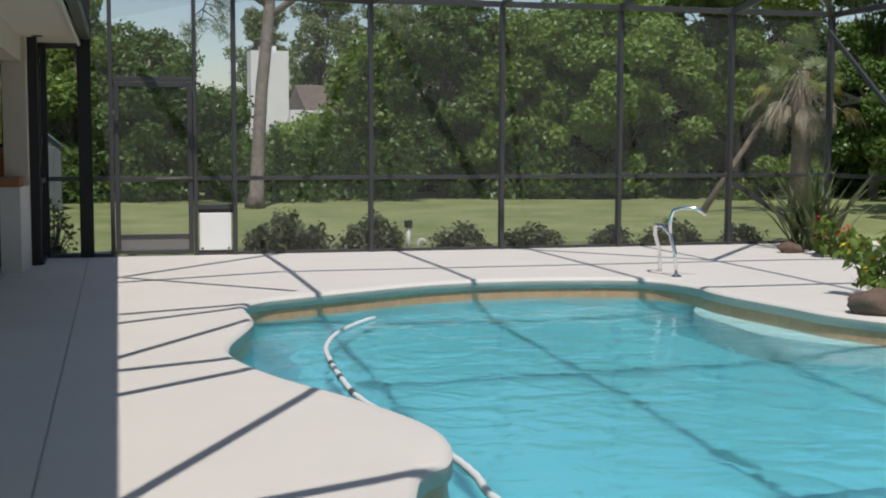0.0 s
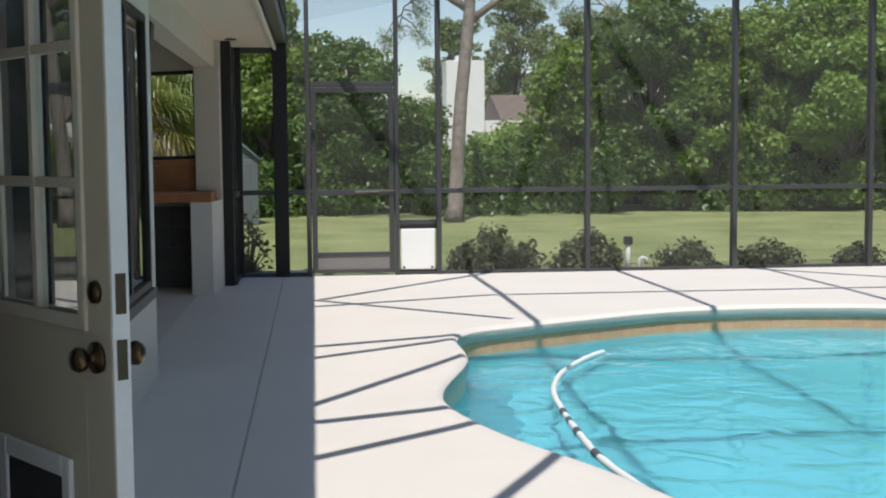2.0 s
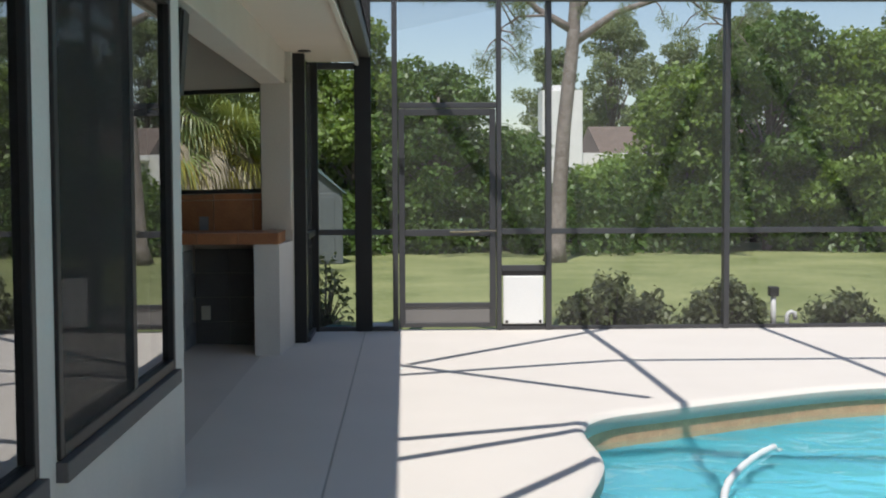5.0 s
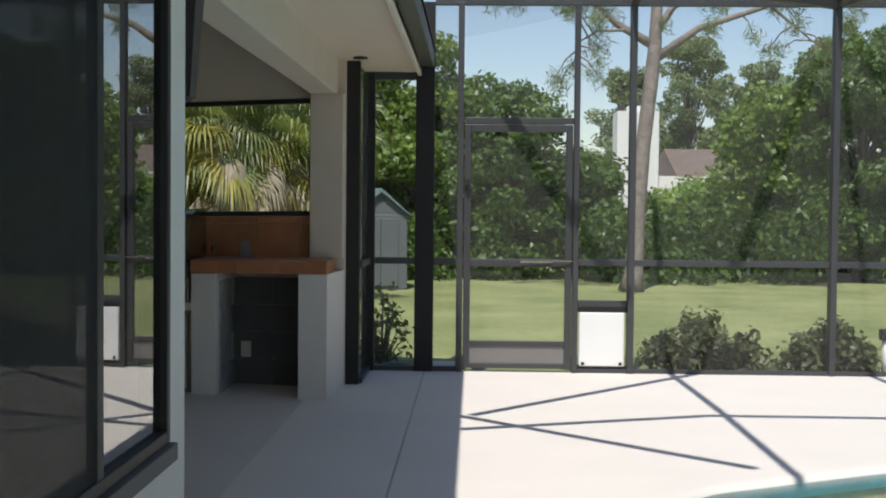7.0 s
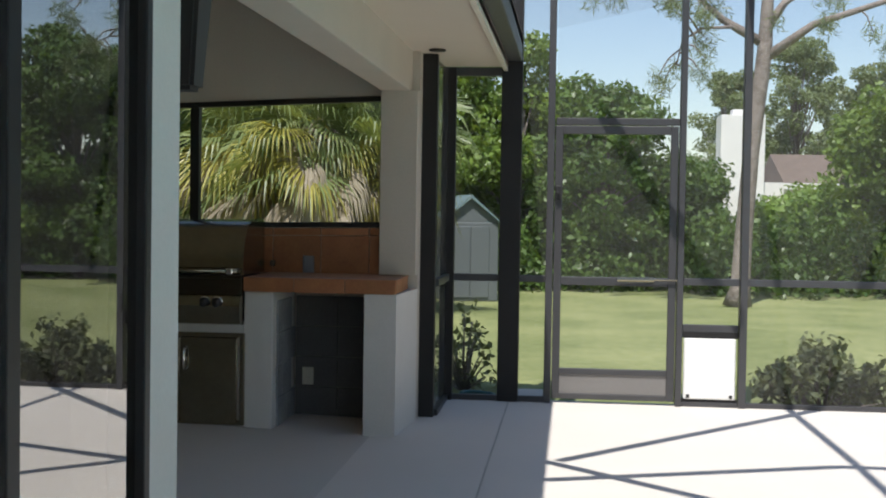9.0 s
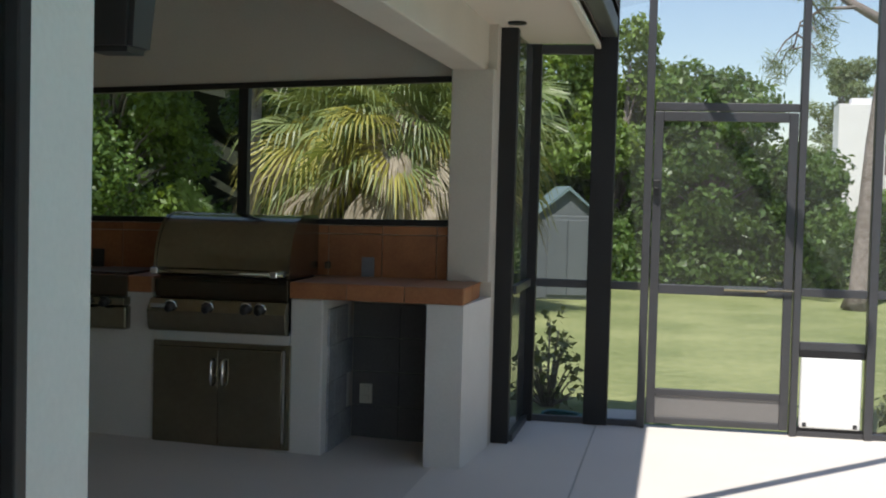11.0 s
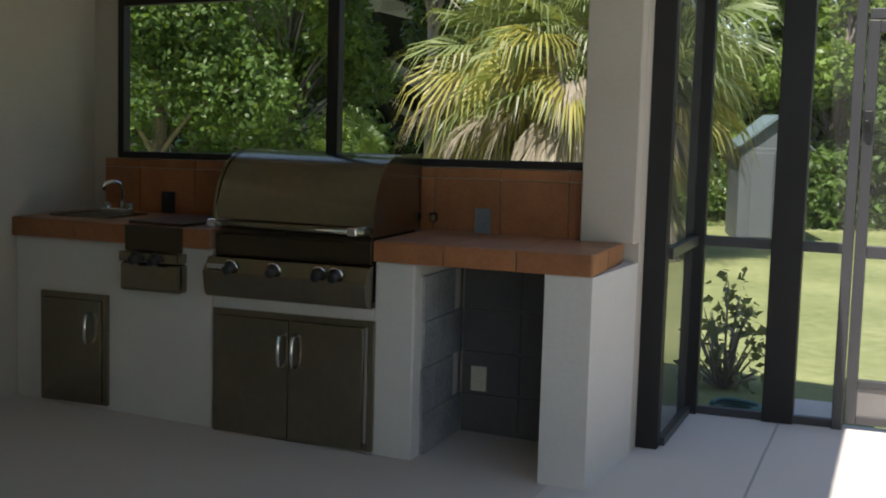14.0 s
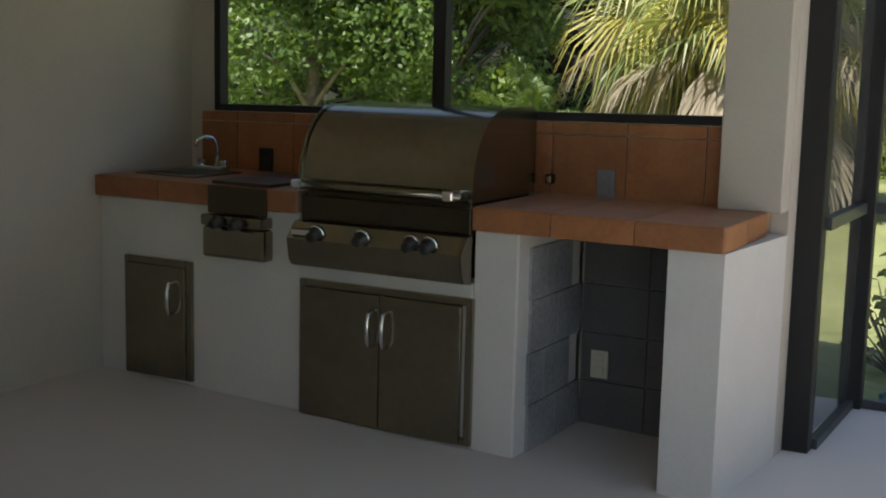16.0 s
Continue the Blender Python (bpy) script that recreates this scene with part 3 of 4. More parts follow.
# east and south sides
bm = bmesh.new()
for y in (13.9, 11.6, 9.3, 7.0, 4.7, 2.4, 0.1, -2.2, -4.5):
    add_box(bm, EAST - 0.05, EAST + 0.05, y - 0.026, y + 0.026, 0, TOP, 0.004)
add_box(bm, EAST - 0.03, EAST + 0.03, SOUTH, FAR, TOP - 0.03, TOP + 0.04)
add_box(bm, EAST - 0.02, EAST + 0.02, SOUTH, FAR - 0.06, 0.865, 0.915)
for x in (0.3, 2.0, 3.7, 5.4, 7.1):
    add_box(bm, x - 0.026, x + 0.026, SOUTH - 0.05, SOUTH + 0.05, 0, 3.2, 0.004)
add_box(bm, EDGE_X, EAST, SOUTH - 0.03, SOUTH + 0.03, 0.865, 0.915)
bar(bm, (EAST - 0.1, FAR - 0.1, 2.75), (EAST - 0.1, FAR - 2.2, 1.2), 0.04, 0.05)
cage_part("side_post", bm)
# mesh panels, one to each bay
for a, b in [(-0.175, 0.01), (0.99, 1.384)] + [(p + 0.026, q - 0.026) for p, q in zip(POSTS, POSTS[1:])]:
    lo = 0.585 if abs(a - 0.99) < 0.01 else 0.036
    under(raw("insect_screen", [(a, FAR, lo), (b, FAR, lo), (b, FAR, 0.865), (a, FAR, 0.865), (a, FAR, 0.915), (b, FAR, 0.915), (b, FAR, TOP - 0.02), (a, FAR, TOP - 0.02)], [(0, 1, 2, 3), (4, 5, 6, 7)], SCREEN), cage)
under(raw("insect_screen", [(0.07, FAR, 2.045), (0.94, FAR, 2.045), (0.94, FAR, TOP - 0.02), (0.07, FAR, TOP - 0.02)], [(0, 1, 2, 3)], SCREEN), cage)
under(raw("insect_screen", [(SIDE - 0.02, 15.395, 0.04), (SIDE, 16.1, 0.04), (SIDE, 16.1, 2.38), (SIDE - 0.02, 15.395, 2.38), (-0.65, FAR, 0.04), (-0.325, FAR, 0.04), (-0.325, FAR, 2.35), (-0.65, FAR, 2.35)], [(0, 1, 2, 3), (4, 5, 6, 7)], SCREEN), cage)
# added dark sheet: imitates how the return mesh darkens when seen edge-on
under(raw("insect_screen", [(SIDE - 0.028, 15.395, 0.04), (SIDE - 0.008, 16.1, 0.04), (SIDE - 0.008, 16.1, 2.38), (SIDE - 0.028, 15.395, 2.38)], [(0, 1, 2, 3)], screen_mat("edge_on_mesh_dark", 0.5, 0.02)), cage)
RX, RY = [EDGE_X, 1.30, EAST - 1.9, EAST], [SOUTH, 5.0, FAR - 3.95, FAR]
rv = [(x, y, roof_z(x, y) - 0.01) for y in RY for x in RX]
under(raw("roof_screen", rv, [(r * 4 + c, r * 4 + c + 1, r * 4 + c + 5, r * 4 + c + 4) for r in range(3) for c in range(3)], ROOF_SCREEN), cage)


def screen_door():
    d = empty("door_2", (0.06, FAR, 0))
    x0, x1 = 0.066, 0.936
    boxes("frame", [(x0, x0 + 0.055, FAR - 0.02, FAR + 0.02, 0.03, 1.99), (x1 - 0.055, x1, FAR - 0.02, FAR + 0.02, 0.03, 1.99),
                    (x0 + 0.055, x1 - 0.055, FAR - 0.02, FAR + 0.02, 1.93, 1.99), (x0 + 0.055, x1 - 0.055, FAR - 0.02, FAR + 0.02, 0.85, 0.91),
                    (x0 + 0.055, x1 - 0.055, FAR - 0.02, FAR + 0.02, 0.21, 0.25), (x0 + 0.055, x1 - 0.055, FAR - 0.02, FAR + 0.02, 0.03, 0.07)], CAGE, d)
    box("kick_plate", (x0 + 0.055, x1 - 0.055, FAR - 0.006, FAR + 0.006, 0.07, 0.21), mat("kick_plate_grey", (0.22, 0.21, 0.20), 0.5, 0.3, 0.05, 4, 60, 0.05), d, 0)
    raw("insect_screen", [(x0 + 0.055, FAR, 0.25), (x1 - 0.055, FAR, 0.25), (x1 - 0.055, FAR, 0.85), (x0 + 0.055, FAR, 0.85),
                          (x0 + 0.055, FAR, 0.91), (x1 - 0.055, FAR, 0.91), (x1 - 0.055, FAR, 1.93), (x0 + 0.055, FAR, 1.93)], [(0, 1, 2, 3), (4, 5, 6, 7)], SCREEN, d)
    bm = bmesh.new()
    tube(bm, [(0.52, FAR - 0.06, 0.90), (0.78, FAR - 0.05, 0.90)], 0.018, 10)
    tube(bm, [(0.78, FAR - 0.05, 0.90), (0.95, FAR - 0.04, 0.90)], 0.008, 8)
    mesh_of(bm, "closer", STEEL, d)
    boxes("latch", [(x0 + 0.005, x0 + 0.045, FAR - 0.05, FAR - 0.02, 1.46, 1.56), (x0 + 0.012, x0 + 0.032, FAR - 0.08, FAR - 0.05, 1.50, 1.515)], BLACK, d)
    for c in d.children:
        c.matrix_parent_inverse = Matrix.Translation(d.location).inverted()
    tagged(d, "closed bronze screen door with a kick plate and closer", "door", kind="structure")


screen_door()
flap = empty("pet_door", (1.18, FAR, 0))
under(boxes("panel", [(1.0, 1.365, FAR - 0.03, FAR + 0.01, 0.055, 0.49)], WHITE, None, 0.012), flap)
under(boxes("frame", [(0.992, 1.382, FAR - 0.015, FAR + 0.015, 0.036, 0.055), (0.992, 1.382, FAR - 0.02, FAR + 0.015, 0.49, 0.535)], BRONZE, None, 0.003), flap)
for a in (1.02, 1.32):
    under(box("corner_knob", (a, a + 0.025, FAR - 0.04, FAR - 0.03, 0.065, 0.09), BLACK, None, 0.003), flap)
tagged(flap, "white plastic pet door set in the screen", "pet door")
tagged(box("step_pad", (-0.28, 0.0, FAR + 0.09, FAR + 0.5, -0.08, 0.02), WHITE_STUCCO, None, 0.01), "pale concrete pad outside the screen", "pad")

# ---- outdoor kitchen ----
def settle(ob):
    """The far end of the opening has sunk: its head falls 4 cm a metre, its sill 1.5."""
    for v in ob.data.vertices:
        if v.co.z < 2.3:
            v.co.z += (min(v.co.x, WX1) - WX1) * 0.04 * max(0.0, min(1.0, (v.co.z - 0.95) / 0.8))


FRONT = 14.585
WIN = empty("window_3", (-2.3, BACK, WZ0))
f = 0.035
under(boxes("frame", [(WX0, WX0 + f, BACK - 0.012, BACK + 0.05, WZ0, WZ1), (WX1 - f * 0.6, WX1, BACK - 0.012, BACK + 0.05, WZ0, WZ1), (WX0 + f, WX1 - f * 0.6, BACK - 0.012, BACK + 0.05, WZ0, WZ0 + f),
                      (WX0 + f, WX1 - f * 0.6, BACK - 0.012, BACK + 0.05, WZ1 - f, WZ1), (-2.325, -2.265, BACK - 0.012, BACK + 0.05, WZ0 + f, WZ1 - f)], BRONZE, None, 0.003), WIN)
under(raw("insect_screen", [(WX0 + f, BACK + 0.03, WZ0 + f), (WX1 - f, BACK + 0.03, WZ0 + f), (WX1 - f, BACK + 0.03, WZ1 - f), (WX0 + f, BACK + 0.03, WZ1 - f)], [(0, 1, 2, 3)], screen_mat("kitchen_screen", 0.12)), WIN)
for ob in list(WIN.children) + [bpy.data.objects["wall_back"]]:
    settle(ob)
tagged(WIN, "wide dark-framed screened opening above the counter", "window", kind="structure")

kitchen = empty("kitchen_counter", (-2.2, FRONT, 0))
tagged(kitchen, "white stucco outdoor kitchen base with terracotta tiled top", "kitchen counter")
GX0, GX1 = -2.572, -1.79         # the gap for the grill
under(boxes("base", [(WEST, GX0, FRONT, BACK, 0.0, 0.86), (GX0, GX1, FRONT, BACK, 0.0, 0.66), (GX1, -1.61, FRONT, BACK, 0.0, 0.86), (GX1 - 0.001, -1.61, BACK - 0.05, BACK, 0.0, 0.85)], WHITE_STUCCO, None, 0.008), kitchen)
for d in ((WEST, GX0, FRONT - 0.02, BACK - 0.01, 0.862, 0.938), (GX1, WALL - 0.012, FRONT - 0.02, BACK - 0.01, 0.862, 0.938)):
    under(box("slab", d, GROUT, None, 0.003), kitchen)
under(prism("pier", [(-1.045, FRONT - 0.015), (WALL, FRONT - 0.015), (-0.80, BACK + 0.0), (-1.045, BACK + 0.0)], 0.0, 0.86, WHITE_STUCCO), kitchen)
# block lining of the open bay: mortar-smeared blocks at the side, bare ones behind, coloured dark for the bay's shade
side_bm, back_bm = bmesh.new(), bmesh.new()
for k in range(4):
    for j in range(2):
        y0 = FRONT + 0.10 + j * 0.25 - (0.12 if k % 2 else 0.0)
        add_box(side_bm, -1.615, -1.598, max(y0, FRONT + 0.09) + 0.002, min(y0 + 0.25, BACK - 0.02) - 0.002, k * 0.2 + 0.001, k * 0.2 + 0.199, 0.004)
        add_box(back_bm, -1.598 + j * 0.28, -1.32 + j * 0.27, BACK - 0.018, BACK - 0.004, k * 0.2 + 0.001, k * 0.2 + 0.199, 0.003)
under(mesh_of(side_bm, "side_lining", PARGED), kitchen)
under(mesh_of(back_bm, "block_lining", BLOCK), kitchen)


def plate(name, x, y, z, material, w=0.075, h=0.115):
    ob = empty(name, (x, y, z))
    box("cover", (-w / 2, w / 2, -0.012, 0.0, -h / 2, h / 2), material, ob, 0.004)
    for s in (-0.026, 0.026):
        box("socket", (-0.018, 0.018, -0.016, -0.012, s - 0.017, s + 0.017), material, ob, 0.003)
    return ob


tagged(plate("outlet", -1.52, BACK - 0.012, 1.005, OUTLET), "grey covered outlet on the tiled splashback", "outlet")
tagged(plate("outlet", -3.19, BACK - 0.012, 1.00, BLACK), "black outlet on the tiled splashback", "outlet")
tagged(plate("outlet", -1.512, BACK - 0.02, 0.274, IVORY), "ivory outlet inside the open counter bay", "outlet")


def cabinet_door(parent, x0, x1, z0, z1, handle_x):
    box("door", (x0, x1, FRONT - 0.03, FRONT - 0.008, z0, z1), STEEL, parent, 0.004)
    bm = bmesh.new()
    hz = z1 - 0.06
    tube(bm, [(handle_x, FRONT - 0.03, hz), (handle_x, FRONT - 0.062, hz - 0.008), (handle_x, FRONT - 0.07, hz - 0.04), (handle_x, FRONT - 0.07, hz - 0.10), (handle_x, FRONT - 0.062, hz - 0.132), (handle_x, FRONT - 0.03, hz - 0.14)], 0.008, 8)
    mesh_of(bm, "handle", CHROME, parent, True)


def steel_doors(name, x0, x1, z0, z1, count, label):
    ob = empty(name, ((x0 + x1) / 2, FRONT, z0))
    b = 0.03
    boxes("frame", [(x0, x0 + b, FRONT - 0.02, FRONT, z0, z1), (x1 - b, x1, FRONT - 0.02, FRONT, z0, z1), (x0 + b, x1 - b, FRONT - 0.02, FRONT, z1 - b, z1), (x0 + b, x1 - b, FRONT - 0.02, FRONT, z0, z0 + b)], STEEL, ob, 0.003)
    if count == 2:
        mid = (x0 + x1) / 2 - 0.01
        cabinet_door(ob, x0 + 0.012, mid - 0.002, z0 + 0.012, z1 - 0.03, mid - 0.03)
        cabinet_door(ob, mid + 0.002, x1 - 0.045, z0 + 0.012, z1 - 0.03, mid + 0.035)
    else:
        cabinet_door(ob, x0 + 0.012, x1 - 0.03, z0 + 0.012, z1 - 0.03, x1 - 0.09)
    for c in ob.children:
        c.matrix_parent_inverse = Matrix.Translation(ob.location).inverted()
    tagged(ob, label, "cabinet")


steel_doors("cabinet", -2.56, -1.78, 0.04, 0.605, 2, "stainless steel double access doors under the grill")
steel_doors("cabinet", -3.485, -3.115, 0.095, 0.613, 1, "single stainless steel access door in the counter base")


def knob(bm, x, y, z, r):
    tube(bm, [(x, y, z), (x, y - 0.012, z - 0.003), (x, y - 0.014, z - 0.004), (x, y - 0.045, z - 0.012), (x, y - 0.05, z - 0.013)], [r * 1.15, r * 1.15, r * 0.85, r * 0.8, r * 0.6], 14)


def grill():
    g = empty("grill", ((GX0 + GX1) / 2, FRONT, 0.66))
    x0, x1 = GX0 + 0.005, GX1 - 0.005
    # firebox and its front
    box("firebox", (x0 + 0.02, x1 - 0.02, FRONT + 0.02, BACK - 0.10, 0.67, 0.955), DARK_STEEL, g, 0.006)
    bm = bmesh.new()
    prof = [(-0.01, 0.655), (-0.065, 0.665), (-0.085, 0.69), (-0.10, 0.775), (-0.05, 0.835), (-0.01, 0.84)]
    ends = [[bm.verts.new((x, FRONT + dy, z)) for dy, z in prof] for x in (x0, x1)]
    for i in range(len(prof)):
        j = (i + 1) % len(prof)
        bm.faces.new((ends[0][i], ends[0][j], ends[1][j], ends[1][i]))
    bm.faces.new(ends[0][::-1])
    bm.faces.new(ends[1])
    mesh_of(bm, "control_panel", STEEL, g)
    box("drip_front", (x0 + 0.01, x1 - 0.01, FRONT - 0.01, FRONT + 0.02, 0.842, 0.935), DARK_STEEL, g, 0.003)
    for k in (0.17, 0.44, 0.72, 0.82):
        x = x0 + (x1 - x0) * k
        bm = bmesh.new()
        knob(bm, x, FRONT - 0.083, 0.80, 0.027)
        mesh_of(bm, "knob", BLACK, g, True)
        bm = bmesh.new()
        tube(bm, [(x, FRONT - 0.074, 0.805), (x, FRONT - 0.088, 0.800)], 0.034, 16)
        mesh_of(bm, "bezel", CHROME, g, True)
    box("badge", (x0 + 0.02, x0 + 0.11, FRONT - 0.10, FRONT - 0.072, 0.79, 0.812), CHROME, g, 0.002)
    # rounded hood, swept from a profile
    prof, n = [], 14
    yb, yf, zb, zt = BACK - 0.10, FRONT - 0.015, 0.96, 1.295
    for k in range(n + 1):
        a = math.pi / 2 * k / n
        prof.append((yf + 0.30 - 0.30 * math.cos(a) ** 0.85, zb + (zt - zb) * math.sin(a) ** 0.9))
    prof += [(yb - 0.03, zt), (yb, zt - 0.03), (yb, zb)]
    bm = bmesh.new()
    ends = [[bm.verts.new((x, y, z)) for y, z in prof] for x in (x0 + 0.012, x1 - 0.012)]
    for i in range(len(prof) - 1):
        bm.faces.new((ends[0][i], ends[0][i + 1], ends[1][i + 1], ends[1][i]))
    bm.faces.new((ends[0][-1], ends[0][0], ends[1][0], ends[1][-1]))
    mesh_of(bm, "hood", STEEL, g, True)
    for xa, xb in ((x0, x0 + 0.014), (x1 - 0.014, x1)):
        bm = bmesh.new()
        e2 = [[bm.verts.new((x, y + (0.004 if y > FRONT + 0.2 else -0.006), z + (0.006 if z > 1 else 0))) for y, z in prof] for x in (xa, xb)]
        for i in range(len(prof)):
            j = (i + 1) % len(prof)
            bm.faces.new((e2[0][i], e2[0][j], e2[1][j], e2[1][i]))
        bm.faces.new(e2[0][::-1])
        bm.faces.new(e2[1])
        mesh_of(bm, "hood_side", STEEL, g)
    bm = bmesh.new()
    tube(bm, [(x0 + 0.02, FRONT - 0.07, 0.985), (x1 - 0.02, FRONT - 0.07, 0.985)], 0.016, 12)
    mesh_of(bm, "handle", STEEL, g, True)
    for a in (x0 + 0.01, x1 - 0.09):
        box("handle_bracket", (a, a + 0.045, FRONT - 0.09, FRONT - 0.005, 0.965, 1.005), CHROME, g, 0.008)
    for c in g.children:
        c.matrix_parent_inverse = Matrix.Translation(g.location).inverted()
    tagged(g, "built-in stainless steel gas grill with a closed rounded hood", "grill")


grill()


def side_burner():
    s = empty("side_burner", (-2.855, FRONT, 0.66))
    x0, x1 = -3.015, -2.698
    boxes("front", [(x0, x1, FRONT - 0.07, FRONT - 0.002, 0.655, 0.785)], STEEL, s, 0.014)
    # no real hole: a dark plate stands for the recess's shade
    box("opening", (x0 + 0.01, x1 - 0.01, FRONT - 0.044, FRONT - 0.033, 0.835, 0.949), DARK_STEEL, s, 0.003)
    boxes("panel", [(x0 + 0.005, x1 - 0.005, FRONT - 0.085, FRONT - 0.004, 0.788, 0.832)], STEEL, s, 0.006)
    box("lid", (x0 + 0.01, x1 - 0.01, FRONT - 0.018, FRONT + 0.42, 0.952, 0.966), DARK_STEEL, s, 0.004)
    for dx in (0.10, 0.20):
        bm = bmesh.new()
        knob(bm, x0 + dx, FRONT - 0.083, 0.810, 0.024)
        mesh_of(bm, "knob", BLACK, s, True)
    for c in s.children:
        c.matrix_parent_inverse = Matrix.Translation(s.location).inverted()
    tagged(s, "stainless steel side burner set into the counter", "side burner")


side_burner()
tap = empty("faucet", (-3.42, BACK - 0.16, 0.95))
bm = bmesh.new()
tube(bm, [(0.06, 0, 0), (0.06, 0, 0.12), (0.05, -0.02, 0.15), (0.03, -0.045, 0.158), (0.005, -0.07, 0.145), (0.0, -0.08, 0.115)], 0.011, 10)
mesh_of(bm, "spout", CHROME, tap, True)
bm = bmesh.new()
add_box(bm, -0.05, 0.11, -0.03, 0.03, 0.0, 0.025, 0.008)
for x in (-0.03, 0.10):
    tube(bm, [(x, 0, 0.02), (x, 0, 0.05), (x, 0, 0.055)], [0.018, 0.022, 0.01], 10)
mesh_of(bm, "valve", CHROME, tap)
tagged(tap, "chrome gooseneck faucet at the small bar sink", "faucet")
sink = empty("sink", (-3.37, 14.86, 0.95))
boxes("rim", [(-0.17, 0.17, -0.16, -0.13, 0, 0.008), (-0.17, 0.17, 0.13, 0.16, 0, 0.008), (-0.17, -0.14, -0.13, 0.13, 0, 0.008), (0.14, 0.17, -0.13, 0.13, 0, 0.008)], STEEL, sink, 0.003)
box("bowl", (-0.14, 0.14, -0.13, 0.13, -0.001, 0.003), DARK_STEEL, sink, 0)
tagged(sink, "small stainless bar sink in the tiled counter", "sink")
box("gas_valve", (-1.77, -1.74, BACK - 0.06, BACK - 0.012, 0.99, 1.03), DARK_STEEL, None, 0.008)
tagged(bpy.data.objects["gas_valve"], "small chrome gas valve beside the grill", "valve")

spk = empty("hanging_speaker", (-0.95, 10.66, 2.135))
bm = bmesh.new()
geo = bmesh.ops.create_cube(bm, size=1.0)
for v in geo["verts"]:
    k = 0.055 if v.co.z < 0 else 0.085
    v.co = Vector((v.co.x * 2 * k, v.co.y * 2 * k, -0.215 + v.co.z * 0.40))
bmesh.ops.bevel(bm, geom=bm.edges[:], offset=0.012, segments=2, affect="EDGES")
mesh_of(bm, "body", BLACK, spk)
box("bracket", (-0.03, 0.03, -0.02, 0.02, -0.02, 0.0), BLACK, spk, 0.002)
tagged(spk, "tapered black speaker hung under the beam", "speaker")

fan = empty("pull_chain", (-1.66, 11.9, CEIL))
bm = bmesh.new()
tube(bm, [(0, 0, 0), (0, 0, -0.86)], 0.0025, 6)
mesh_of(bm, "chain", BRASS, fan)
bm = bmesh.new()
tube(bm, [(0, 0, -0.86), (0, 0, -0.87), (0, 0, -0.94), (0, 0, -0.95)], [0.004, 0.011, 0.009, 0.004], 10)
mesh_of(bm, "fob", BLACK, fan)
tagged(fan, "thin pull chain with a dark fob hanging from the ceiling", "pull chain")

# ---- pool things ----
rail = empty("grab_rail", (5.44, 12.8, 0))
bm = bmesh.new()
tube(bm, [(0, 0, 0), (-0.02, 0.01, 0.25), (-0.06, 0.03, 0.42), (-0.11, 0.10, 0.50), (-0.12, 0.25, 0.50), (-0.05, 0.42, 0.40), (0.03, 0.48, 0.22), (0.05, 0.50, 0.0)], 0.02, 12)
tube(bm, [(-0.06, 0.03, 0.42), (-0.08, 0.0, 0.56), (-0.06, -0.03, 0.66), (0.02, -0.08, 0.69), (0.14, -0.14, 0.68), (0.22, -0.18, 0.62)], 0.018, 12)
mesh_of(bm, "tube", CHROME, rail, True)
bm = bmesh.new()
tube(bm, [(0, 0, 0), (0, 0, 0.012), (0, 0, 0.02)], [0.05, 0.048, 0.03], 16)
mesh_of(bm, "flange", CHROME, rail)
tagged(rail, "bent stainless grab rail at the pool steps", "grab rail")

step_line = [(6.78 + 1.78 * math.cos(a), 11.05 + 1.85 * math.sin(a)) for a in [2 * math.pi * k / 40 for k in range(40)]]
pool_part(prism("entry_step", step_line, -1.34, -0.33, STEP_PLASTER))
hose = empty("vacuum_hose", (1.6, 9, -0.14))
line = [(2.25, 11.9), (2.0, 11.55), (1.72, 11.0), (1.55, 10.4), (1.49, 9.8), (1.46, 9.2), (1.46, 8.6), (1.56, 7.8), (1.64, 7.2), (1.66, 6.8), (1.64, 6.4), (1.75, 5.6)]
path = []
for i in range(len(line) - 1):
    p0, p1, p2, p3 = [Vector(line[max(0, min(len(line) - 1, i + k))]) for k in (-1, 0, 1, 2)]
    for s in range(6):
        u = s / 6
        path.append(0.5 * (2 * p1 + (p2 - p0) * u + (2 * p0 - 5 * p1 + 4 * p2 - p3) * u * u + (3 * p1 - p0 - 3 * p2 + p3) * u ** 3))
bm = bmesh.new()
pts3 = [(p.x, p.y, -0.168 - (0.10 if i < 2 else 0)) for i, p in enumerate(path)]
rr = [0.018 if i % 2 else 0.021 for i in range(len(pts3))]
tube(bm, pts3, rr, 10)
for k in (24, 29, 34):
    bd = bmesh.new()
    tube(bd, pts3[k:k + 2], 0.0225, 10)
    under(mesh_of(bd, "band", HOSE_GREY), hose)
under(mesh_of(bm, "hose", WHITE, None, True), hose)
tagged(hose, "white ribbed pool vacuum hose floating on the water", "hose")

# ---- planting ----
def clumps(r, base, height, width, n, size):
    """Places and sizes of the leaf clumps of a crown."""
    cs, rs = [], []
    for k in range(n):
        z = base + (height - base) * r.rand() ** 0.9
        w = width * (0.45 + 0.75 * math.sin(math.pi * min(1, 0.15 + 0.75 * (z - base) / (height - base))))
        a, d = r.rand() * 2 * math.pi, math.sqrt(r.rand())
        s = size * (0.6 + 0.8 * r.rand())
        cs.append((w * d * math.cos(a) * 0.8, w * d * math.sin(a) * 0.8, z))
        rs.append((s, s, s * 0.75))
    return cs, rs


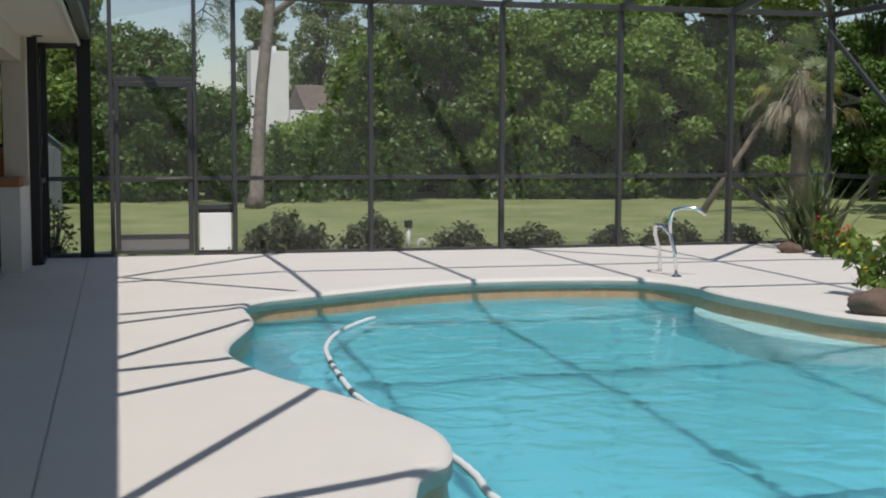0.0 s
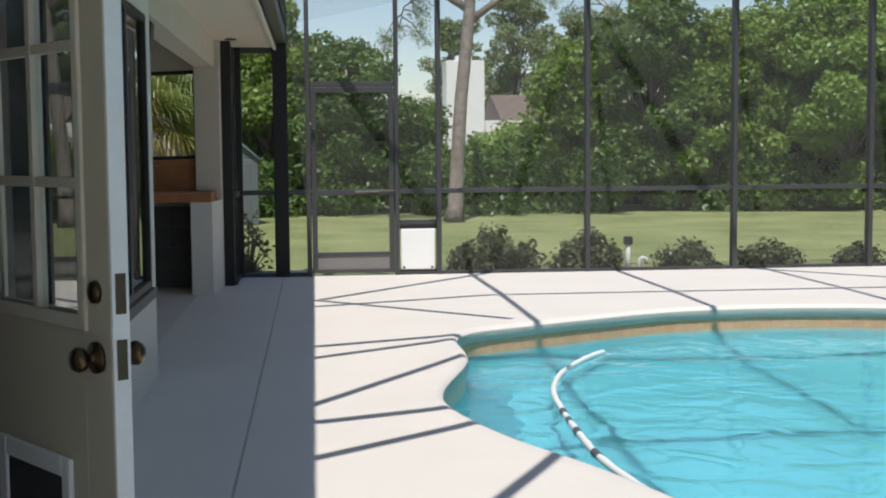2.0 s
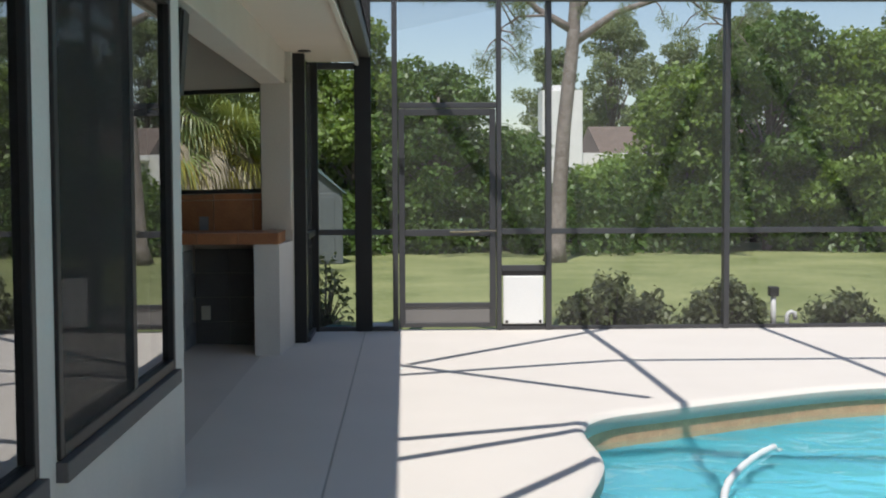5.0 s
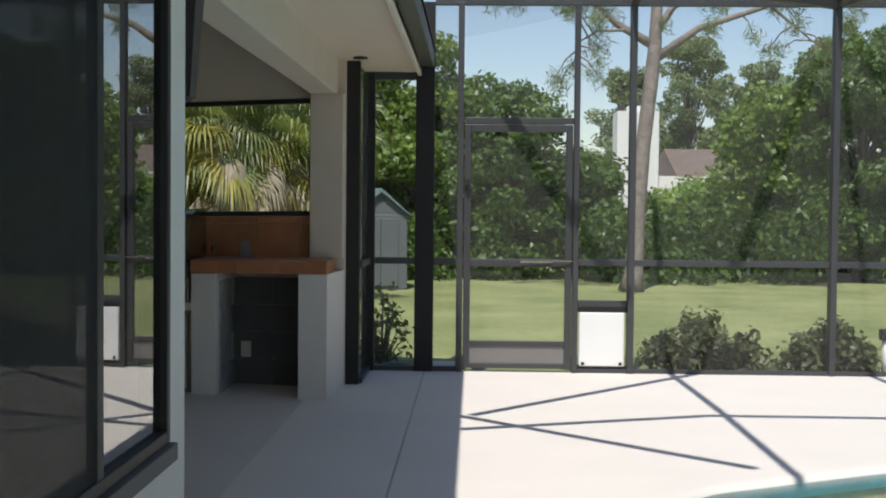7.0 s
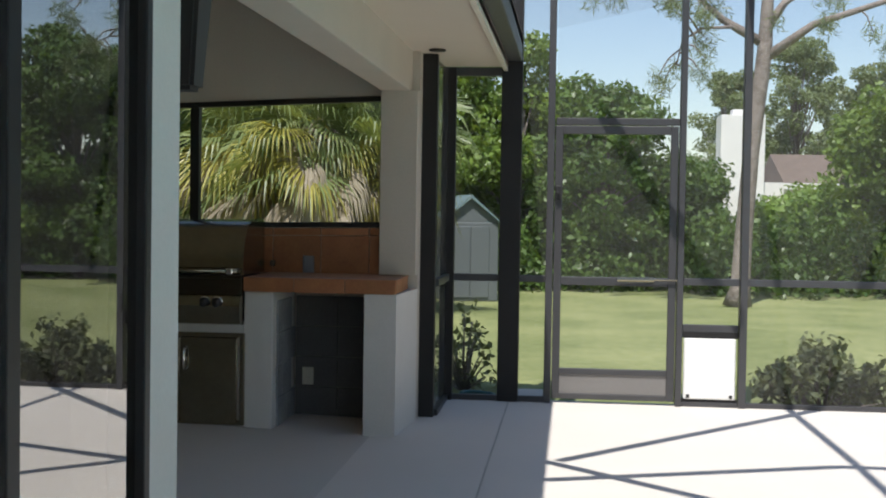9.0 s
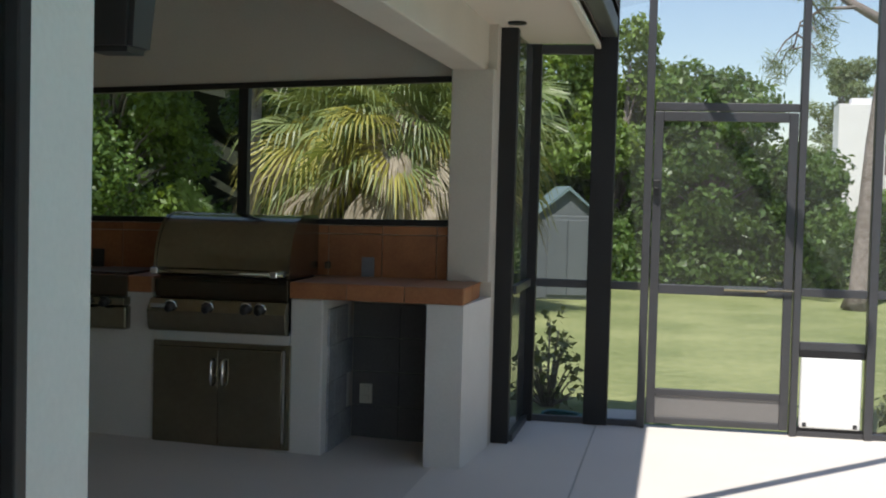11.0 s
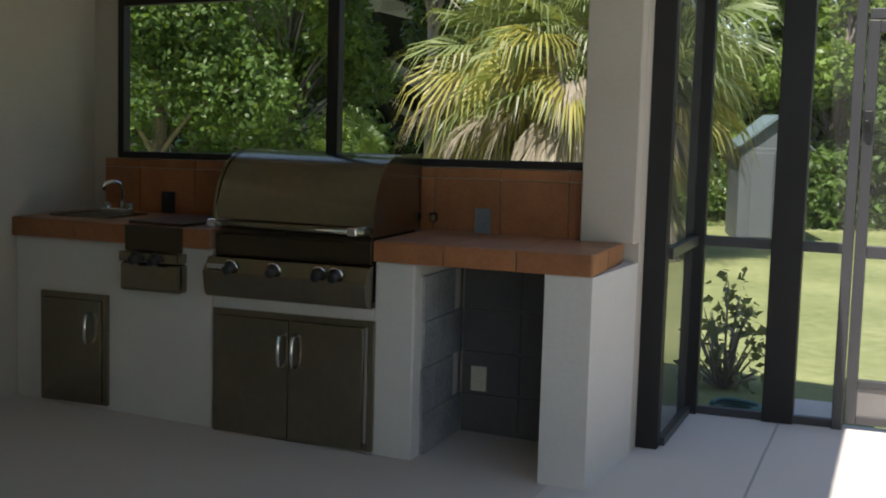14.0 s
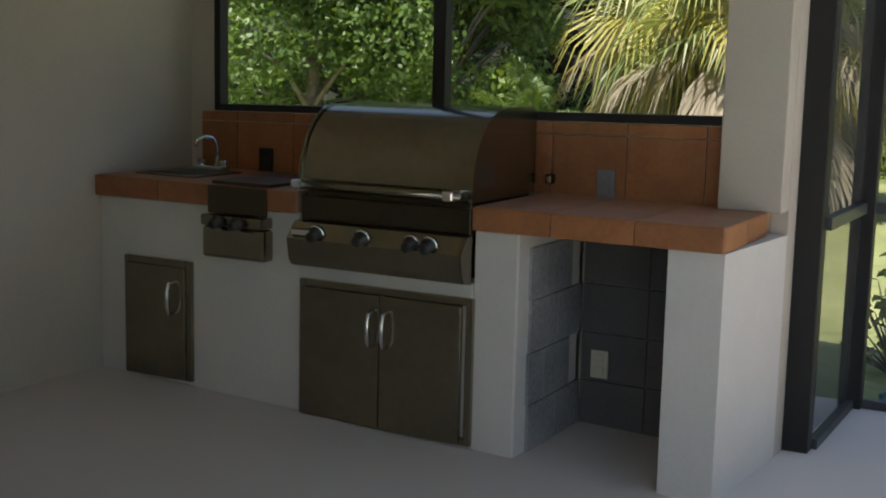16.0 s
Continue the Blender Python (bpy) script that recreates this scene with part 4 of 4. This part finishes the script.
def tree(name, x, y, height, width, base, count, size, material, seed, label, category="tree", n=26, clump=0.8, trunk=0.11):
    """A leafy tree: tapered trunk, limbs that reach the clumps, and a crown of leaves."""
    r = np.random.RandomState(seed)
    t = empty(name, (x, y, LAWN))
    cs, rs = clumps(r, base, height, width, n, clump)
    bm = bmesh.new()
    lean = r.uniform(-0.3, 0.3, 2)
    tube(bm, [(0, 0, 0), (lean[0] * 0.3, lean[1] * 0.3, height * 0.3), (lean[0], lean[1], height * 0.6), (lean[0] * 1.3, lean[1] * 1.3, height * 0.85)], [trunk, trunk * 0.8, trunk * 0.5, trunk * 0.2], 8)
    mesh_of(bm, "trunk", BARK, t, True)
    bm = bmesh.new()
    for c in cs[::2]:
        a = Vector((lean[0] * 0.6, lean[1] * 0.6, max(0.2, c[2] * 0.55)))
        b = Vector(c)
        tube(bm, [a, (a + b) / 2 + Vector((0, 0, 0.15)), b], [trunk * 0.35, trunk * 0.22, trunk * 0.08], 5)
    mesh_of(bm, "limb", BARK, t, True)
    leaves("foliage", cs, rs, count, size, material, t, seed)
    tagged(t, label, category, group="trees along the lawn" if category == "tree" else "")
    return t


sh = 0
for x, y, wide, high in ((2.08, 16.62, 0.48, 0.48), (3.12, 16.6, 0.36, 0.42), (4.28, 16.6, 0.27, 0.30), (5.2, 16.6, 0.36, 0.28), (6.3, 16.6, 0.25, 0.24), (7.15, 16.62, 0.34, 0.30), (8.1, 16.6, 0.24, 0.25), (-0.66, 17.2, 0.22, 0.62)):
    sh += 1
    r = np.random.RandomState(100 + sh)
    s = empty("shrub", (x, y, LAWN))
    cs = [(wide * q, 0.25 * r.uniform(-0.8, 0.8), high * r.uniform(0.2, 1.1) * (1 - 0.45 * abs(q))) for q in r.uniform(-1, 1, 46)]
    bm = bmesh.new()
    for c in cs:
        tube(bm, [(c[0] * 0.15, c[1] * 0.15, 0), (c[0] * 0.6, c[1] * 0.6, c[2] * 0.6), c], [0.009, 0.007, 0.003], 5)
    mesh_of(bm, "stem", BARK, s, True)
    leaves("foliage", cs, [0.08 + 0.06 * r.rand() for _ in cs], int(1700 * wide / 0.4) if x > 0 else 300, 0.04, SHRUB, s, 200 + sh, 1.7, 0.2)
    tagged(s, "low dark green garden shrub beside the screen", "shrub", group="shrubs along the screen")
bed = box("mulch_bed", (1.45, EAST - 0.1, FAR + 0.10, FAR + 0.62, LAWN - 0.05, LAWN + 0.025), SOIL, None, 0.02)
tagged(bed, "strip of dark mulch under the shrubs", "planting bed", kind="structure")

pipe = empty("pump_pipe", (3.55, 16.45, LAWN))
bm = bmesh.new()
tube(bm, [(0, 0, 0), (0, 0, 0.34)], 0.026, 10)
tube(bm, [(0.13, 0, 0), (0.13, 0, 0.15), (0.145, 0, 0.18), (0.17, 0, 0.19), (0.20, 0, 0.18), (0.21, 0, 0.12)], 0.022, 10)
mesh_of(bm, "pipe", WHITE, pipe, True)
box("valve", (-0.045, 0.045, -0.045, 0.045, 0.34, 0.43), BLACK, pipe, 0.012)
tagged(pipe, "white irrigation pipe with a black valve head", "pipe")

coil = empty("garden_hose", (-0.50, 16.42, LAWN))
bm = bmesh.new()
tube(bm, [((0.12 + 0.02 * math.sin(k * 0.7)) * math.cos(k * 0.5), (0.12 + 0.02 * math.sin(k * 0.9)) * math.sin(k * 0.5), 0.012 + 0.0035 * k * 0.5) for k in range(46)], 0.012, 7)
mesh_of(bm, "coil", mat("teal_rubber", (0.05, 0.20, 0.21), 0.5, 0, 0.1, 6, 50, 0.05), coil, True)
tagged(coil, "coiled blue-green garden hose on the ground", "garden hose")

# trees behind the lawn
seed = 10
for x, y, h, w, base, n, m in (
        (-9.5, 28.5, 4.6, 2.0, 0.4, 12000, LEAF), (-6.4, 31.5, 6.4, 2.2, 0.6, 10000, LEAF_DARK), (-3.2, 31.0, 5.6, 1.8, 0.4, 14000, LEAF), (-1.0, 31.0, 4.6, 1.3, 0.3, 14000, LEAF),
        (0.7, 30.6, 3.7, 1.1, 0.3, 14000, LEAF_DARK), (2.3, 31.2, 2.3, 0.8, 0.3, 8000, LEAF_DARK), (7.6, 30.6, 4.7, 1.4, 0.2, 15000, LEAF_DARK), (6.1, 31.2, 3.7, 1.1, 0.2, 12000, LEAF), (9.4, 30.4, 4.2, 1.6, 0.2, 18000, LEAF),
        (11.8, 29.8, 4.8, 1.9, 0.2, 20000, LEAF_PALE), (14.6, 29.2, 5.6, 2.2, 0.2, 22000, LEAF), (17.6, 28.0, 6.4, 2.3, 0.3, 16000, LEAF_DARK), (20.5, 25.5, 7.0, 2.6, 0.3, 13000, LEAF_DARK),
        (4.9, 32.5, 1.7, 1.3, 0.1, 8000, LEAF_PALE), (13.6, 33.5, 6.6, 2.5, 1.0, 9000, LEAF_DARK), (17.5, 32.5, 8.0, 2.5, 1.0, 9000, LEAF_DARK)):
    seed += 1
    tree("tree", x, y, h, w, base, int(n * 1.75), 0.068, m, seed, "dense leafy green tree at the edge of the lawn", n=64, clump=0.46)
for k, y in enumerate((21.0, 17.0, 13.0, 9.0, 5.0, 1.0, -3.0, -7.0)):
    tree("tree", 15.8 + (k % 3) * 0.8, y, 6.2 + (k % 2), 2.4, 0.3, 6000, 0.20, LEAF, 120 + k, "dense leafy green tree beside the pool cage", n=34, clump=0.9)
# high crowns added, mostly out of view, to shade the trees behind the palms
tree("tree", -6.4, 27.2, 9.5, 2.6, 4.4, 22000, 0.13, LEAF_DARK, 59, "tall tree with a high dark crown, added to shade the wood", n=34, clump=0.8)
tree("tree", -12.8, 26.6, 9.0, 2.8, 4.0, 20000, 0.13, LEAF_DARK, 57, "tall tree with a high dark crown, added to shade the wood", n=34, clump=0.8)
tree("tree", -9.6, 27.0, 9.0, 2.6, 4.2, 22000, 0.13, LEAF_DARK, 58, "tall tree with a high dark crown, added to shade the wood", n=34, clump=0.8)
tree("tree", -8.0, 22.5, 4.4, 1.4, 0.5, 34000, 0.045, LEAF_DARK, 60, "bushy sunlit green tree behind the kitchen", n=30, clump=0.6)
for x, y, h in ((9.4, 60, 8.4), (12.2, 61, 7.6), (16.0, 61, 9.0), (7.0, 64, 7.4)):
    seed += 1
    tree("tree", x, y, h, 1.7, 0.8, 22000, 0.075, NEEDLE, seed, "far grey-green pine beyond the houses", n=90, clump=0.42)


def undergrowth_shade():
    """The wood's shade behind the first trees, as one uneven near-black sheet."""
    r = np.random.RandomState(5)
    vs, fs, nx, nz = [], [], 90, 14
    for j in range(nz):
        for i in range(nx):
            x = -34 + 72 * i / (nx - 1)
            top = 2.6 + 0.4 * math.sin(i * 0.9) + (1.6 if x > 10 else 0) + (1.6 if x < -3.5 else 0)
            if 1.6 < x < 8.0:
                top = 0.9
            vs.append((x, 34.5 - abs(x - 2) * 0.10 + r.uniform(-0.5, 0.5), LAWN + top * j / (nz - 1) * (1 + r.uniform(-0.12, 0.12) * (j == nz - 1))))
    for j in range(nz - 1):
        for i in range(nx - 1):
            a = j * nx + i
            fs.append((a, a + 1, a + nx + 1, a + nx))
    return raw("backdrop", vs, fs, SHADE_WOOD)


wood = tagged(undergrowth_shade(), "near-black sheet standing for the shade deep in the wood", "woods", kind="structure")
r = np.random.RandomState(8)
low = empty("hedge", (6, 30, LAWN))
cs = [(r.uniform(-18, 16), r.uniform(-0.8, 1.6), r.uniform(0.1, 1.1)) for _ in range(130)]
cs = [c for c in cs if not (-5.5 < c[0] < -3.4 and c[1] < 0)]
leaves("foliage", cs, [r.uniform(0.4, 0.75) for _ in cs], 44000, 0.07, LEAF_DARK, low, 9)
tagged(low, "low dark undergrowth along the lawn's edge", "hedge", kind="stuff")


def pine():
    """The tall pine on the lawn."""
    t = empty("tree", (2.83, 27, LAWN))
    bm = bmesh.new()
    tube(bm, [(-0.06, 0, 0), (-0.02, 0, 0.3), (0.02, 0, 1.2), (0.10, 0, 2.4), (0.22, 0, 3.5), (0.27, 0, 4.0), (0.30, 0, 4.8), (0.24, 0.1, 6.5), (0.2, 0, 9.0)], [0.23, 0.155, 0.135, 0.125, 0.12, 0.115, 0.09, 0.07, 0.03], 12)
    mesh_of(bm, "trunk", BARK, t, True)
    bm = bmesh.new()
    r, tips = np.random.RandomState(3), []
    arms = [((0.27, 0, 3.85), (0.97, -0.1, 4.35), (2.1, -0.2, 4.72), (3.2, -0.3, 4.85)), ((0.22, 0, 4.1), (-0.35, 0.1, 4.45), (-0.8, 0.1, 4.85), (-1.5, 0.1, 5.3)),
            ((0.28, 0, 4.3), (0.6, 0.3, 4.75), (1.1, 0.4, 5.1), (1.9, 0.4, 5.35)), ((-0.2, 0.05, 4.34), (-0.7, -0.1, 4.3), (-1.0, -0.15, 4.1), (-1.1, -0.2, 3.65)),
            ((0.3, 0, 5.0), (-0.8, -0.3, 5.4), (-1.6, -0.4, 5.2), (-2.3, -0.4, 4.9)), ((2.1, -0.2, 4.72), (2.5, 0.1, 4.5), (2.9, 0.2, 4.2), (3.2, 0.2, 4.05)),
            ((0.25, 0, 6.4), (1.2, 0.3, 6.8), (2.3, 0.2, 6.7), (3.1, 0.1, 6.4)), ((0.25, 0, 6.8), (-1, 0.3, 7.2), (-2, 0.2, 7.0), (-2.7, 0.1, 6.6)), ((0.2, 0, 8), (0.3, 0.8, 8.6), (0.2, 1.5, 8.8), (0.3, 2.0, 8.7))]
    for arm in arms:
        thick = 0.35 if arm[0][0] < 0 or arm[0][0] > 2 else 1.0
        tube(bm, arm, [0.085 * thick, 0.06 * thick, 0.04 * thick, 0.012], 7)
        for k in range(9):
            u = r.uniform(0.35, 1.0) * 3
            i = min(2, int(u))
            p = Vector(arm[i]).lerp(Vector(arm[i + 1]), u - i)
            q = p + Vector((r.uniform(-0.5, 0.5), r.uniform(-0.5, 0.5), r.uniform(-0.5, 0.4)))
            tube(bm, [p, (p + q) / 2 + Vector((0, 0, 0.08)), q], [0.018, 0.013, 0.006], 5)
            tips.append(tuple(q))
        tips.append(arm[-1])
    mesh_of(bm, "limb", BARK, t, True)
    leaves("needles", tips, [0.2] * len(tips), 9000, 0.013, NEEDLE, t, 33, 13.0, 0.15, 0.3)
    tagged(t, "tall pine with a bare grey trunk on the lawn", "tree")


pine()


def fan_leaves(bm, base, way, length, blades, spread, droop, r):
    """One palm leaf: a stalk, a short arched rib and a fan of folded blades whose tips hang."""
    way = Vector(way).normalized()
    side = way.cross(Vector((0, 0, 1))).normalized()
    side = (Matrix.Rotation(r.uniform(-0.7, 0.7), 3, way) @ side).normalized()
    up = side.cross(way)
    hub = Vector(base) + way * length * r.uniform(0.4, 0.74) - Vector((0, 0, droop * 0.08 * length))
    tube(bm, [base, (Vector(base) + hub) / 2 + up * 0.04, hub], [0.016, 0.013, 0.010], 4)
    for k in range(blades):
        f = 2 * k / (blades - 1) - 1
        a = 0.5 * spread * f
        d = (way * math.cos(a) + side * math.sin(a) + up * 0.25 * abs(f)).normalized()
        n = (up + side * r.uniform(-0.6, 0.6)).normalized()
        w = d.cross(n).normalized() * 0.0115 * length ** 0.5
        L = length * (0.45 - 0.1 * f * f) * r.uniform(0.85, 1.1)
        root = hub + way * 0.12 * length * (1 - abs(f))
        fall = droop * r.uniform(0.75, 1.3)
        p1 = root + d * L * 0.4
        p2 = root + d * L * 0.72 - Vector((0, 0, fall * L * 0.12))
        p3 = root + d * L * 0.92 - Vector((0, 0, fall * L * 0.42))
        v = [bm.verts.new(q) for q in (root, p1 - w, p1 + w, p2 - w * 0.8, p2 + w * 0.8, p3)]
        bm.faces.new((v[0], v[1], v[2]))
        bm.faces.new((v[1], v[3], v[4], v[2]))
        bm.faces.new((v[3], v[5], v[4]))


def palm(x, y, trunk, reach, live, dead, seed, label, name="palm", green=FROND):
    """A fan palm: live leaves all round the bud, dry ones hanging under them."""
    t = empty(name, (x, y, LAWN))
    r = np.random.RandomState(seed)
    bm = bmesh.new()
    tube(bm, [(0, 0, 0), (0.03, 0, trunk * 0.5), (0, 0, trunk), (0, 0, trunk + 0.25)], [0.22, 0.19, 0.2, 0.08], 12)
    mesh_of(bm, "trunk", PALM_BARK, t, True)
    top = Vector((0, 0, trunk + 0.1))
    for kind, count, m, lo, hi, dr in (("frond", live, green, -0.6, 1.3, 1.0), ("yellow_frond", live // 3 if dead else 0, FROND_YELLOW, -0.75, 0.1, 1.3), ("dead_frond", dead, DEAD, -1.2, -0.25, 1.4)):
        if not count:
            continue
        bm = bmesh.new()
        for k in range(count):
            a, e = 2.399 * k + r.uniform(-0.3, 0.3), lo + (hi - lo) * r.rand()
            spot = top + Vector((r.uniform(-0.12, 0.12), r.uniform(-0.12, 0.12), r.uniform(-0.35, 0.25))) * min(1.0, reach / 1.2)
            fan_leaves(bm, spot, (math.cos(a) * math.cos(e), math.sin(a) * math.cos(e), math.sin(e)), reach * r.uniform(0.75, 1.1), 28, r.uniform(2.4, 3.9) if kind != "dead_frond" else r.uniform(0.9, 1.8), dr, r)
        mesh_of(bm, kind, m, t)
    tagged(t, label, "palm")


palm(-3.35, 24.3, 2.45, 1.9, 130, 120, 71, "cabbage palm with green fan leaves and a dry skirt")
palm(-6.7, 25.5, 0.45, 1.0, 16, 0, 72, "low green saw palmetto in shade", "palmetto", PALMETTO)
palm(-5.4, 24.6, 0.35, 0.9, 16, 0, 73, "low green saw palmetto in sun", "palmetto", PALMETTO)
palm(-7.6, 24.2, 0.4, 1.1, 14, 0, 75, "low green saw palmetto in shade", "palmetto", PALMETTO)
palm(13.0, 23.5, 2.5, 1.0, 14, 26, 74, "tall palm with grey drooping dead fronds")
bm = bmesh.new()
tube(bm, [(0, 0, 0), (0.7, 0, 1.0), (1.6, 0.1, 2.2)], [0.07, 0.06, 0.05], 10)
log = mesh_of(bm, "leaning_trunk", PALM_BARK, None, True)
log.location = (11.2, 24.0, LAWN)
tagged(log, "bare grey leaning tree trunk", "tree trunk")

# right-hand bed
strap = empty("bird_of_paradise", (8.45, 15.3, 0))
bm, r = bmesh.new(), np.random.RandomState(12)
for k in range(95):
    a, e, L = r.uniform(0, 6.283), r.uniform(0.75, 1.5), r.uniform(0.6, 1.25)
    b = Vector((r.uniform(-0.22, 0.22), r.uniform(-0.22, 0.22), 0))
    d, u = Vector((math.cos(a) * math.cos(e), math.sin(a) * math.cos(e), math.sin(e))), Vector((-math.sin(a), math.cos(a), 0)) * 0.028
    out = Vector((math.cos(a), math.sin(a), -0.4)) * L * 0.12
    v = [bm.verts.new(q) for q in (b - u * 0.5, b + u * 0.5, b + d * L * 0.55 + u * 1.1, b + d * L * 0.55 - u * 1.1, b + d * L + out)]
    bm.faces.new(v[:4])
    bm.faces.new((v[3], v[2], v[4]))
mesh_of(bm, "leaf", BLADE, strap)
tagged(strap, "tall spiky strap-leaved plant at the deck's corner", "plant")


def flower_plant(x, y, material, label, seed, high=0.4):
    p = empty("flowering_plant", (x, y, 0))
    r = np.random.RandomState(seed)
    cs = [(r.uniform(-0.25, 0.25), r.uniform(-0.25, 0.25), r.uniform(0.1, high)) for _ in range(14)]
    bm = bmesh.new()
    for c in cs:
        tube(bm, [(c[0] * 0.3, c[1] * 0.3, 0), c], [0.008, 0.004], 5)
    mesh_of(bm, "stem", BARK, p)
    leaves("foliage", cs, [0.11] * len(cs), 420, 0.05, LEAF, p, seed, 2.2, 0.2)
    leaves("petals", [(c[0], c[1], c[2] + 0.06) for c in cs[::2]], [0.075] * len(cs[::2]), 110, 0.035, material, p, seed + 1, 1.3, 0.4)
    tagged(p, label, "plant")


flower_plant(8.15, 14.3, RED, "bushy plant with red flowers on the deck's edge", 31)
flower_plant(6.5, 10.85, YELLOW, "leafy plant with yellow flowers near the pool", 33, 0.5)
for k, (x, y, s) in enumerate(((5.88, 10.0, 0.19), (6.18, 9.7, 0.2), (6.12, 10.22, 0.15), (7.9, 14.9, 0.12), (8.3, 14.75, 0.13))):
    bm = bmesh.new()
    bmesh.ops.create_icosphere(bm, subdivisions=3, radius=1.0)
    for v in bm.verts:
        q = v.co * (1 + 0.35 * noise.noise(v.co * 1.3 + Vector((k * 7, 0, 0))) + 0.1 * noise.noise(v.co * 4))
        v.co = Vector((q.x * s * 1.3, q.y * s, max(q.z, -0.55) * s * 0.7))
    ob = mesh_of(bm, "rock", ROCK, None, True)
    ob.location = (x, y, 0.37 * s)
    tagged(ob, "rough brown edging rock beside the pool", "rock", group="edging rocks")

# ---- shed and neighbouring house ----
shed = empty("garden_shed", (-1.55, 27.4, LAWN))
boxes("wall", [(-0.45, 0.45, -0.65, 0.65, 0, 1.25)], SHED_WALL, shed, 0.02)
boxes("door", [(-0.30, -0.005, -0.672, -0.652, 0.06, 1.18), (0.005, 0.30, -0.672, -0.652, 0.06, 1.18)], SHED_WALL, shed, 0.008)
bm = bmesh.new()
g = [[bm.verts.new((x, y, z)) for x, z in ((-0.52, 1.22), (0, 1.68), (0.52, 1.22), (0.46, 1.25), (0, 1.62), (-0.46, 1.25))] for y in (-0.72, 0.72)]
for i in range(6):
    j = (i + 1) % 6
    bm.faces.new((g[0][i], g[0][j], g[1][j], g[1][i]))
bm.faces.new(g[0])
bm.faces.new(g[1][::-1])
mesh_of(bm, "roof", SHED_ROOF, shed)
for y in (-0.64, 0.64):
    bm = bmesh.new()
    bm.faces.new([bm.verts.new(c) for c in ((-0.45, y, 1.25), (0.45, y, 1.25), (0, y, 1.62))])
    mesh_of(bm, "gable", SHED_WALL, shed)
shed.rotation_euler = (0, 0, radians(14))
tagged(shed, "small grey plastic garden shed with a blue-green roof", "shed")

home = empty("house", (9.2, 52, LAWN))
boxes("wall", [(-6.5, 4.5, -3, 3, 0, 2.45)], WHITE_WALL, home, 0)
bm = bmesh.new()
g = [[bm.verts.new((x, y, z)) for y, z in ((-3.5, 2.3), (0, 3.5), (3.5, 2.3))] for x in (-2.2, 5)]
bm.faces.new((g[0][0], g[1][0], g[1][1], g[0][1]))
bm.faces.new((g[0][1], g[1][1], g[1][2], g[0][2]))
bm.faces.new((g[0][0], g[0][1], g[0][2]))
bm.faces.new((g[1][2], g[1][1], g[1][0]))
mesh_of(bm, "roof", SHINGLE, home)
boxes("chimney", [(-4.3, -2.9, -3.6, -2.2, 0, 4.6), (-3.9, -3.3, -3.2, -2.6, 4.6, 4.8)], WHITE_WALL, home, 0.02)
for a in (-1.5, 1.0):
    box("window", (a, a + 1.15, -3.03, -3.0, 1.0, 2.3), CURTAIN, home, 0.01)
boxes("fascia", [(-2.3, 5.1, -3.56, -3.5, 2.22, 2.42)], WHITE_WALL, home, 0.01)
tagged(home, "white neighbouring house with a chimney and brown roof", "house")
white_fence = empty("garden_fence", (1.6, 40, LAWN))
boxes("board", [(-3.2 + k * 0.4, -2.83 + k * 0.4, -0.02, 0.02, 0, 1.9) for k in range(16)], WHITE_WALL, white_fence, 0.005)
boxes("rail", [(-3.2, 3.2, 0.02, 0.06, 0.4, 0.5), (-3.2, 3.2, 0.02, 0.06, 1.4, 1.5)], WHITE_WALL, white_fence, 0.004)
tagged(white_fence, "white board fence glimpsed through the trees", "fence")

# ---- counter tiles ----
def tile_row(material, dims):
    for d in dims:
        settle(under(box("tile", d, material, None, 0.003), kitchen))


j = 0.004
splash = []
x = -1.12 + 0.32
while x > WEST + 0.05:
    a, b = max(x - 0.32, WEST + 0.07), min(x, WALL - 0.19)
    for z0, z1 in ((0.945, 1.20), (1.20, 1.252)):
        splash.append((a + j / 2, b - j / 2, BACK - 0.012, BACK - 0.001, z0 + j / 2, z1 - j / 2))
    x -= 0.32
tile_row(TERRA, splash)
for x0, x1, n in ((WEST, GX0, 3), (GX1, WALL, 3)):
    w = (x1 - x0) / n
    fronts = [(x0 + k * w + j / 2, x0 + (k + 1) * w - j / 2, FRONT - 0.032, FRONT - 0.021, 0.862, 0.948) for k in range(n)]
    tile_row(TERRA, fronts)
    tops = [(x0 + k * w + j / 2, x0 + (k + 1) * w - j / 2, a + j / 2, b - j / 2, 0.939, 0.95) for k in range(n) for a, b in ((FRONT - 0.02, FRONT + 0.29), (FRONT + 0.29, BACK - 0.013))]
    tile_row(TOP_TILE, tops)
tile_row(TERRA, [(WALL - 0.011, WALL + 0.0, FRONT - 0.02 + k * 0.265 + j, FRONT - 0.02 + (k + 1) * 0.265 - j, 0.862, 0.948) for k in range(2)])
